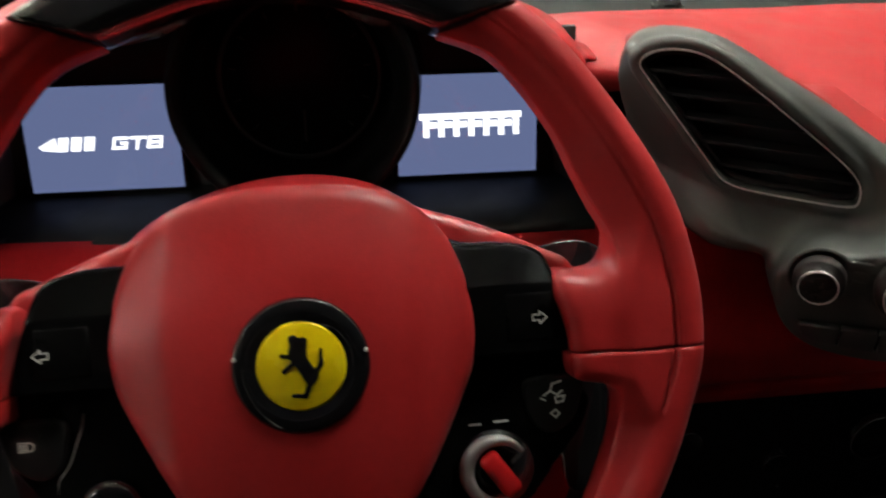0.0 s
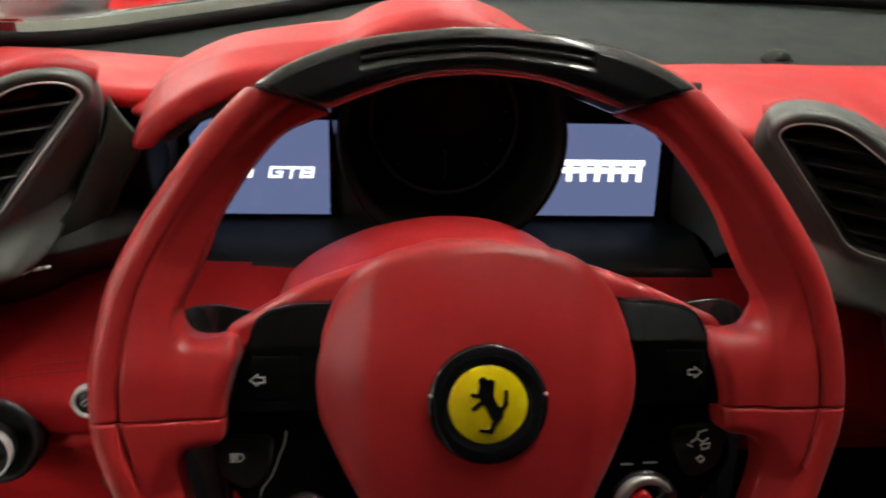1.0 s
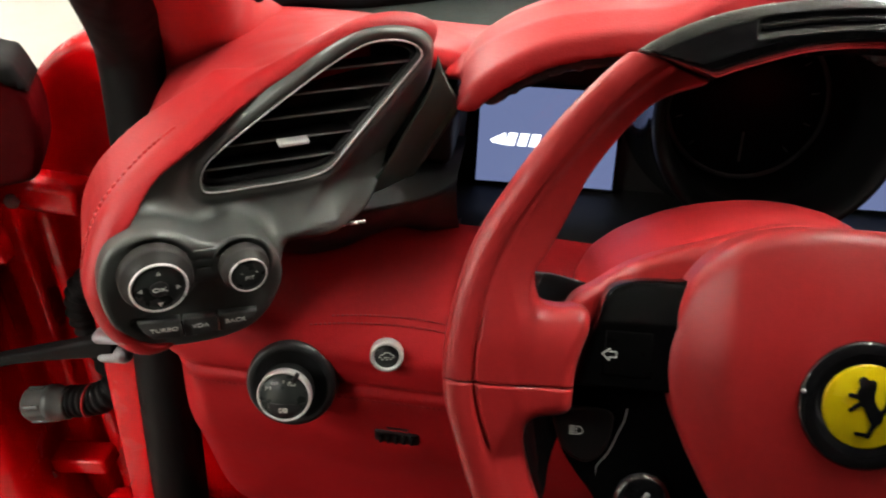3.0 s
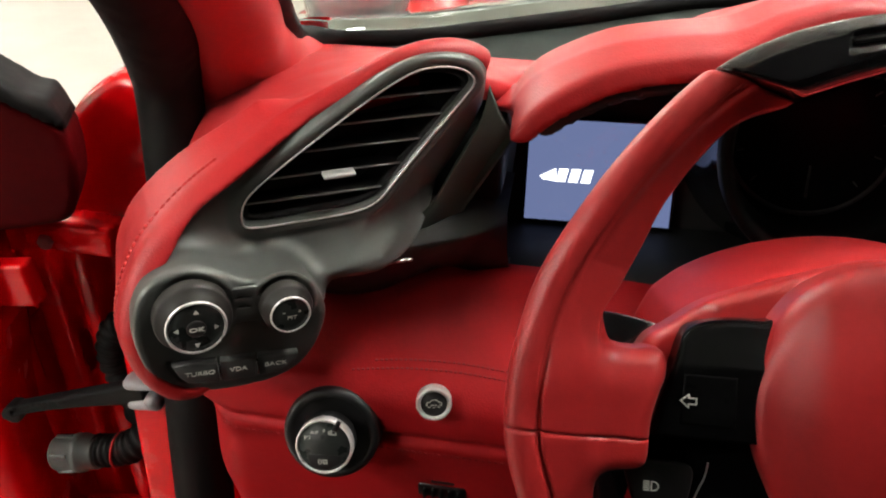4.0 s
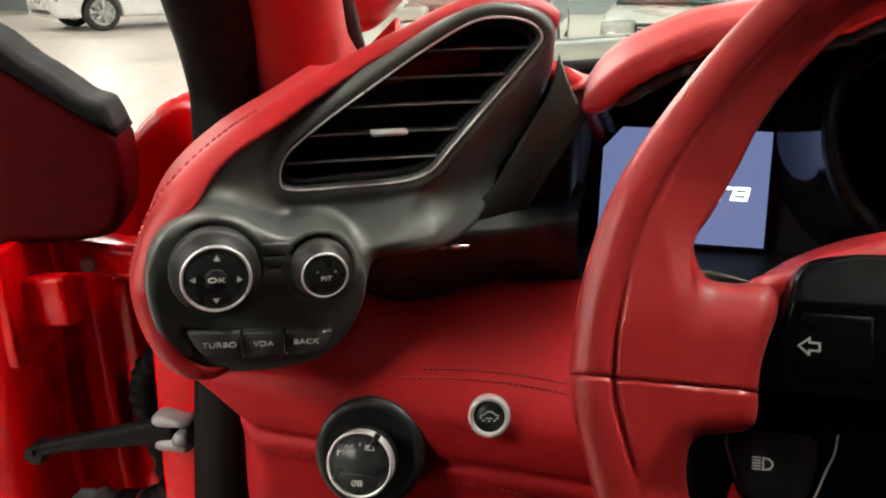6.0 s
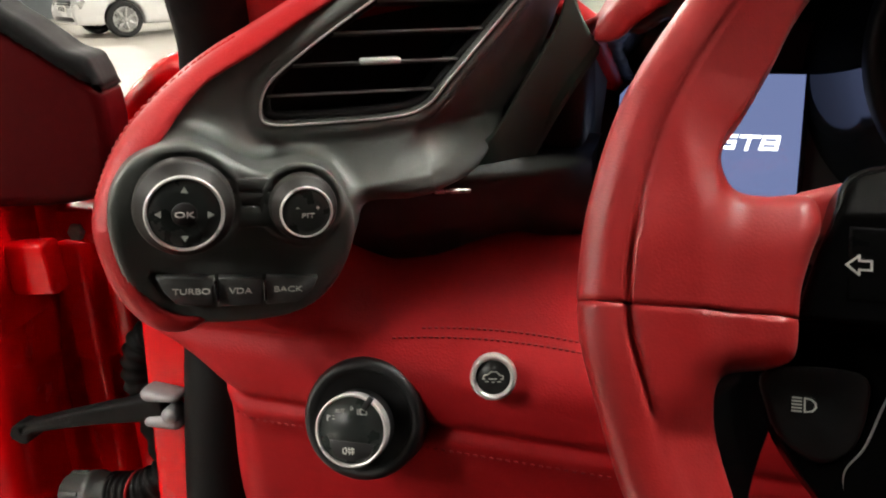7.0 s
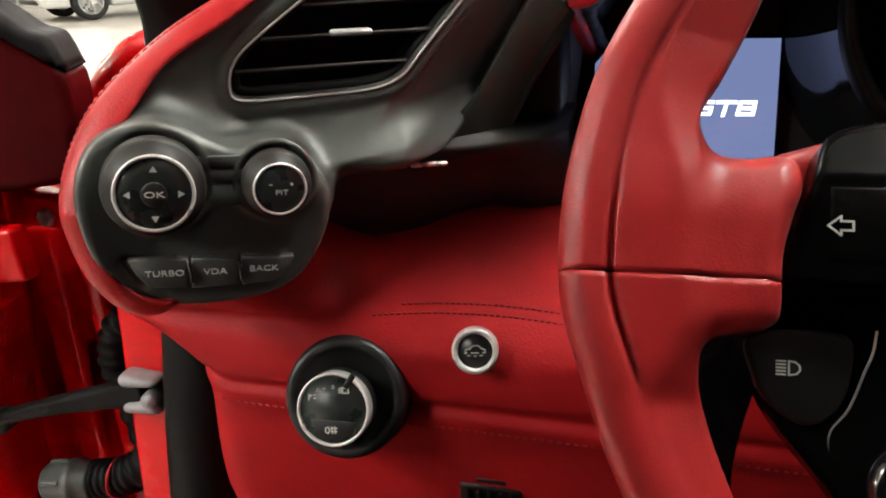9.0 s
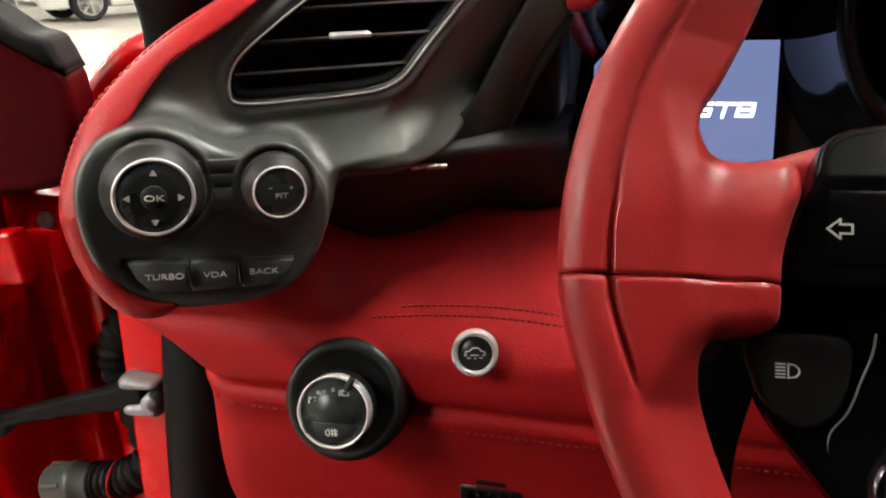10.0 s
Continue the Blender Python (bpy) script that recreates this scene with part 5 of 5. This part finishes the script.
def door_shell(x, y, z):
    return slab(poly(x, z, curve([(0.075, 0.06), (0.080, 0.30), (0.088, 0.43), (0.076, 0.57), (0.10, 0.67), (0.20, 0.72), (0.9, 0.74), (0.95, 0.5), (0.9, 0.06)], n=4)), y, -0.065, 0.05, 0.018)


def door_trim(x, y, z):
    return slab(poly(x, z, curve([(0.014, 0.641), (-0.004, 0.656), (-0.0095, 0.682), (-0.0085, 0.706), (-0.003, 0.724), (0.001, 0.7320), (0.012, 0.736), (0.024, 0.746), (0.043, 0.760), (0.10, 0.795), (0.3, 0.83), (0.9, 0.83), (0.9, 0.645), (0.3, 0.640), (0.1, 0.640)], n=4)), y, -0.026, 0.026, 0.006)


solid("door_shell", *net(door_shell, (0.0, -0.13, 0.02), (1.0, 0.0, 0.78), 0.009), PAINT, door, "glossy red door shell", m=DOOR)
solid("door_trim", *net(lambda x, y, z: np.maximum(door_trim(x, y, z), z - 0.7160 - 0.72 * np.minimum(x, 0.10)), (-0.04, -0.056, 0.62), (0.95, 0.03, 0.86), 0.0040), SHADEDTRIM, door, "dark red upper door trim", m=DOOR)
solid("trim_cap", *net(lambda x, y, z: np.maximum(door_trim(x, y, z) - 0.0015, 0.7164 + 0.72 * np.minimum(x, 0.10) - z), (-0.04, -0.056, 0.62), (0.95, 0.03, 0.86), 0.0040), RUBBER, door, "black cap along the trim top", m=DOOR)
part("lower_trim", box(0.6, 0.05, 0.36, 0.02, seg=3), SATIN, door, "black lower door trim", m=DOOR @ pose(0.62, 0.0, 0.44))

part("hinge_arm", box(0.078, 0.030, 0.026, 0.006, seg=3), PAINT, door, "red painted hinge", m=pose(-0.532, 0.252, 0.615, 0, 4, 0))
part("hinge_knuckle", lathe([(0, -0.016), (0.011, -0.016), (0.012, -0.014), (0.012, 0.014), (0.011, 0.016), (0, 0.016)], 24), PAINT, door, "red painted hinge", m=pose(-0.572, 0.245, 0.620))
part("hinge_bolt", lathe([(0, 0), (0.0062, 0), (0.0062, 0.004), (0.0052, 0.0055), (0, 0.006)], 6), STEEL, door, "grey steel bolt head", smooth=False, m=pose(-0.5465, 0.238, 0.6125, 90))
part("hinge_plate", box(0.036, 0.016, 0.036, 0.004, seg=3), PAINT, door, "red block", m=pose(-0.549, 0.196, 0.601, 0, -6, 0))
part("lower_hinge_arm", box(0.060, 0.030, 0.020, 0.005, seg=3), PAINT, door, "red painted hinge", m=pose(-0.5670, 0.252, 0.3020, 0, -6, 0))
part("lower_hinge_bolt", lathe([(0, 0), (0.0060, 0), (0.0060, 0.004), (0.0050, 0.0055), (0, 0.006)], 6), STEEL, door, "grey steel bolt head", smooth=False, m=pose(-0.5980, 0.237, 0.2880, 90))
part("hinge_leaf", box(0.010, 0.06, 0.085, 0.003), PAINT, door, "red leaf", m=pose(-0.571, 0.20, 0.60, 0, 0, 10))

# ---- wing and mirror outside the windscreen ----
wing = thing("front_wing", "glossy red front wing curving up outside the windscreen", "car body", (-0.45, 1.0, 0.2), kind="structure")


def wing_solid(x, y, z):
    return (np.sqrt(((x + 0.47) / 0.20) ** 2 + ((y - 1.05) / 0.55) ** 2 + ((z - 0.45) / 0.19) ** 2) - 1) * 0.17


solid("wing_skin", *net(wing_solid, (-0.70, 0.45, 0.25), (-0.22, 1.65, 0.70), 0.012), PAINT, wing)
bonnet = part("bonnet", box(1.3, 0.9, 0.05, 0.02, seg=3), PAINT, wing, "red bonnet", m=pose(0.3, 1.15, 0.57, -9))
mirror = thing("wing_mirror", "red door mirror seen through the windscreen", "wing mirror", (-0.40, 0.52, 0.76))


def mirror_solid(x, y, z):
    d = (np.sqrt(((x + 0.455) / 0.095) ** 2 + ((y - 0.52) / 0.05) ** 2 + ((z - 0.83) / 0.075) ** 2) - 1) * 0.05
    return meet(d, (x + 0.423) * 0.74 - (z - 0.755) * 0.67, 0.004)


solid("mirror_shell", *net(mirror_solid, (-0.57, 0.45, 0.73), (-0.30, 0.60, 0.92), 0.004), PAINT, mirror)
part("mirror_foot", plate([(-0.4314, 0.7427), (-0.4150, 0.7350), (-0.4020, 0.7380), (-0.4031, 0.7700)], 0.016, 0.002), PAINT, mirror, "small red foot of the mirror", m=axes((0, 0.535, 0), (1, 0, 0), (0, 0, 1), (0, -1, 0)))


# Grey dome gives the pale glossy shape below the mirror.
def dome_solid(x, y, z):
    d = (np.sqrt(((x + 0.390) / 0.055) ** 2 + ((y - 0.60) / 0.07) ** 2 + ((z - 0.722) / 0.042) ** 2) - 1) * 0.045
    return d + 0.002 * np.sin(90 * x + 40 * z)


solid("mirror_dome", *net(dome_solid, (-0.46, 0.50, 0.66), (-0.31, 0.70, 0.78), 0.004), GREYGLOSS, mirror, "pale glossy grey cowl under the mirror")

# ---- cabin closing: unseen panels added to shut in and limit the light ----
roof = thing("cabin_roof", "unseen dark headlining added to close the car roof", "car roof", (0.28, -0.6, 1.1), kind="structure")
part("roof_panel", box(1.46, 0.95, 0.04, 0.015), LINING, roof, m=pose(0.24, -0.57, 1.12))
rear = thing("cabin_rear", "unseen dark rear wall added to close the cabin", "car body", (0.28, -1.05, 0.3), kind="structure")
part("rear_panel", box(1.3, 0.05, 1.0, 0.01), LINING, rear, m=pose(0.28, -1.06, 0.62))
side = thing("cabin_side", "unseen dark passenger door, its height set to limit window light", "car body", (0.95, -0.3, 0.3), kind="structure")
part("side_panel", box(0.05, 1.5, 0.83, 0.01), LINING, side, m=pose(1.0, -0.35, 0.51))
# Unseen panel, added to keep door light off the steering wheel.
post = thing("cabin_light_blocker", "unseen dark panel added to block light behind the open door", "car body", (-0.5, -0.8, 0.1), kind="structure")
part("blocker_panel", box(0.05, 0.85, 1.05, 0.01), LINING, post, m=pose(-0.47, -0.63, 0.60))
tub = thing("cabin_floor", "dark carpet of the footwell", "carpet", (0.28, -0.3, 0.1), kind="structure")
part("carpet", box(1.36, 1.45, 0.04, 0.01), CARPET, tub, m=pose(0.28, -0.32, 0.13))
tunnel = thing("centre_tunnel", "dark red centre tunnel between the seats", "centre console", (0.36, 0.0, 0.15))
part("tunnel_body", box(0.22, 0.7, 0.30, 0.03, seg=3), CARPET, tunnel, m=pose(0.36, -0.05, 0.30))
console = part("console_face", box(0.46, 0.12, 0.28, 0.022, seg=4), PODBLACK, tunnel, "black console face with round keys", m=pose(0.405, 0.165, 0.418, -4))
for x, z, r in ((0.232, 0.528, 0.0095), (0.366, 0.518, 0.017), (0.300, 0.500, 0.0095)):
    key = part("console_key", lathe([(r, -0.006), (r, 0.0005), (r * 0.9, 0.0015), (0, 0.0015)], 32), PODBLACK, console, "round black key", m=pose(x, 0.100, z, 86))
    part("key_ring", lathe([(r * 1.06, -0.006), (r * 1.06, 0.001), (r * 1.03, 0.0018), (r * 1.0, 0.001), (r * 1.0, -0.004)], 40), PIANO, key, "thin bright ring", m=pose(x, 0.100, z, 86))
# Unseen sill, added to hold floor light off the lower panel.
sill_box = thing("cabin_sill", "unseen red side sill added to hold back floor light", "car body", (-0.46, -0.4, 0.1), kind="structure")
part("sill_body", box(0.13, 1.3, 0.42, 0.03, seg=3), PAINT, sill_box, m=pose(-0.48, -0.40, 0.08))
port = thing("diagnostic_socket", "black plastic socket in the lower red panel", "socket", (-0.222, 0.128, 0.51))
part("socket_shell", box(0.032, 0.014, 0.015, 0.002), SATIN, port, m=pose(-0.2225, 0.1325, 0.5150, 14, 3, 0))
for k in range(5):
    part("socket_rib", box(0.0022, 0.004, 0.010, 0.0005), RUBBER, port, m=pose(-0.2335 + 0.0055 * k, 0.1255, 0.5135, 14, 3, 0))
part("socket_key", box(0.016, 0.010, 0.004, 0.0012), SATIN, port, "raised black tab", m=pose(-0.2215, 0.1290, 0.5250, 14, 3, 0))

# ---- garage ----
ground = part("ground", box(44, 44, 0.2, 0.0), FLOOR, None, m=pose(0, 2, GZ - 0.1), smooth=False)
tagged(ground, "pale worn concrete garage floor", "floor", kind="structure")
for nm, sx, sy, x, y in (("wall_north", 44, 0.3, 0, 20.0), ("wall_south", 44, 0.3, 0, -12.0), ("wall_west", 0.3, 32, -20.0, 4.0), ("wall_east", 0.3, 32, 14.0, 4.0)):
    w = part(nm, box(sx, sy, 3.2, 0.0), PLASTER, None, m=pose(x, y, GZ + 1.6), smooth=False)
    tagged(w, "white painted garage wall", "wall", kind="structure")
    b = part("baseboard", box(sx - 0.02 if sx > 1 else 0.34, sy - 0.02 if sy > 1 else 0.34, 0.9), GREYBAND, w, "grey painted band along the wall foot", m=pose(x, y, GZ + 0.45), smooth=False)
ceil = part("ceiling", box(44, 44, 0.2), CEILING, None, m=pose(0, 2, GZ + 3.0), smooth=False)
tagged(ceil, "plain grey concrete ceiling", "ceiling", kind="structure")
col = thing("garage_column", "white square concrete column with a grey foot", "column", (-6.9, 13.4, GZ), "garage columns")
part("shaft", box(0.5, 0.5, 2.95, 0.02), PLASTER, col, m=pose(-6.9, 13.4, GZ + 1.45))
part("foot_band", box(0.52, 0.52, 0.25, 0.02), GREYBAND, col, "grey painted foot", m=pose(-6.9, 13.4, GZ + 0.125))
copy_thing(col, Matrix.Translation((-4.6, 15.0, GZ)))
copy_thing(col, Matrix.Translation((2.2, 13.5, GZ)))
tube = thing("ceiling_lamp", "unseen long white ceiling tube lamp", "ceiling lamp", (0, 0, GZ + 2.86), "ceiling lamps")
part("housing", box(0.16, 1.5, 0.05, 0.01), PLASTER, tube, m=pose(0, 0, GZ + 2.87))
part("tube", box(0.07, 1.4, 0.03), TUBE, tube, "lit white tube", smooth=False, m=pose(0, 0, GZ + 2.825))
first = True
for i, x in enumerate((-13.0, -6.5, 0.7, -3.4)):
    for y in ((0.9, 5.0, 9.5, 14.0, 18.0) if x == 0.7 else (-2.0, 2.5, 7.0, 12.0, 17.0)):
        # Unseen lamp moved here to brighten the door post and lower panel.
        if y < 0 and x == -3.4:
            x, y = -2.3, -1.5
        if first:
            tube.matrix_basis = Matrix.Translation((x, y, GZ + 2.86))
            first = False
        else:
            copy_thing(tube, Matrix.Translation((x, y, GZ + 2.86)))
# One more unseen lamp, added to brighten the door side from behind.
copy_thing(tube, Matrix.Translation((-2.9, -3.3, GZ + 2.86)))


# ---- parked cars ----
def parked_car(name, label, at, heading, length, width, height, mat, nose, low=1.0, group="parked cars"):
    """A parked car with its front at +y of its own frame; nose: height of the bonnet."""
    M = Matrix.Translation((*at, GZ)) @ Matrix.Rotation(radians(heading), 4, "Z") @ Matrix.Diagonal((1, 1, low, 1))
    L, Wd = length / 2, width / 2
    car = thing(name, label, "car", M @ Vector((0, 0, 0)), group)
    prof = curve([(L, 0.32), (L + 0.02, 0.55), (L - 0.06, nose - 0.12), (L - 0.35, nose), (L - 1.05, nose + 0.10), (0, nose + 0.12), (-L + 0.5, nose + 0.12), (-L, nose), (-L, 0.4), (-L + 0.3, 0.26), (0, 0.24), (L - 0.25, 0.24)], n=4)
    cab = curve([(L - 1.02, nose + 0.05), (L - 1.75, height - 0.06), (L - 2.1, height), (-0.5, height), (-L + 0.7, height - 0.1), (-L + 0.25, nose + 0.05)], n=4)

    def body(x, y, z):
        plan = abs(x) - (Wd - 0.10 * np.clip((abs(y) - L + 0.6) / 0.6, 0, 1) ** 2)
        d = meet(poly(y, z, prof), plan + 0.06 * np.clip((z - 0.6) / 0.4, 0, 1), 0.10)
        for wy in (L - 0.82, -L + 0.85):
            d = np.maximum(d, -np.maximum(np.sqrt((y - wy) ** 2 + (z - 0.33) ** 2) - 0.38, 0.55 - abs(x)))
        return d

    def cabin(x, y, z):
        return meet(poly(y, z, cab), abs(x) - (Wd - 0.08) + 0.32 * np.maximum(z - nose, 0), 0.06)

    def roof_skin(x, y, z):
        return np.maximum(cabin(x, y, z) - 0.012, height - 0.075 - z)
    b = (-Wd - 0.1, -L - 0.15, 0.1), (Wd + 0.1, L + 0.15, height + 0.1)
    solid("body", *net(body, *b, 0.045), mat, car, m=M)
    solid("windows", *net(cabin, *b, 0.05), CARGLASS, car, "dark glazed cabin", m=M)
    solid("roof", *net(roof_skin, *b, 0.05), mat, car, m=M)
    for sx in (-1, 1):
        for wy in (L - 0.82, -L + 0.85):
            W = M @ pose(sx * (Wd - 0.11), wy, 0.33, 0, 90 * sx, 0)
            w = part("wheel", lathe([(0.21, -0.10), (0.31, -0.105), (0.33, -0.07), (0.33, 0.07), (0.31, 0.105), (0.235, 0.10), (0.225, 0.07)], 40), TYRE, car, "black tyre", m=W)
            part("rim", lathe([(0.228, 0.06), (0.232, 0.098), (0.215, 0.10), (0.20, 0.07), (0.19, 0.03), (0, 0.03)], 40), ALLOY, w, "alloy rim", m=W)
            for k in range(7):
                part("rim_spoke", box(0.035, 0.17, 0.03, 0.006), ALLOY, w, m=W @ Matrix.Rotation(k * 2 * math.pi / 7, 4, "Z") @ pose(0, 0.115, 0.075))
            part("hub", lathe([(0.045, 0.03), (0.04, 0.09), (0, 0.095)], 16), ALLOY, w, m=W)
        part("headlamp", box(0.34, 0.16, 0.20, 0.05, seg=3), LAMPGLASS, car, "clear headlamp", m=M @ pose(sx * (Wd - 0.24), L - 0.08, nose - 0.16, 0, sx * 8, -sx * 14))
        part("door_mirror", box(0.20, 0.10, 0.13, 0.035, seg=3), SATIN, car, "black door mirror", m=M @ pose(sx * (Wd + 0.07), L - 1.55, nose + 0.22))
        part("fog_lamp", box(0.18, 0.05, 0.09, 0.02), LAMPGLASS, car, m=M @ pose(sx * (Wd - 0.28), L + 0.0, 0.42))
    grille = part("grille", box(width * 0.50, 0.07, 0.20, 0.04, seg=3), SATIN, car, "dark grille", m=M @ pose(0, L - 0.02, nose - 0.19))
    for k in range(3):
        part("grille_bar", box(width * 0.44, 0.02, 0.018, 0.004), CHROME, grille, m=M @ pose(0, L + 0.015, nose - 0.235 + 0.045 * k))
    part("lower_intake", box(width * 0.62, 0.05, 0.13, 0.03, seg=3), SATIN, car, "dark lower intake", m=M @ pose(0, L + 0.0, 0.37))
    pl = part("number_plate", box(0.46, 0.02, 0.12, 0.008), PLATE, car, "pale plate", m=M @ pose(0, L + 0.035, 0.53))
    part("plate_bars", strokes([[(-0.18 + 0.07 * k, -0.03), (-0.18 + 0.07 * k, 0.03)] for k in range(6)], 0.03, 0.004), SATIN, pl, "dark bars", smooth=False, m=M @ pose(0, L + 0.047, 0.53, 90))
    return car


parked_car("parked_saloon", "white saloon car parked across the garage", (-9.94, 15.26), 145, 4.9, 1.85, 1.46, WHITECAR, 0.78)
parked_car("parked_suv", "silver sport utility car parked facing outwards", (0.08, 10.25), 180 - 2, 4.5, 1.50, 1.50, SILVERCAR, 0.90, 0.70)
parked_car("parked_pickup", "dark brown pickup parked facing outwards", (-2.15, 10.55), 180 + 4, 5.0, 1.70, 1.70, DARKCAR, 1.05, 0.72)
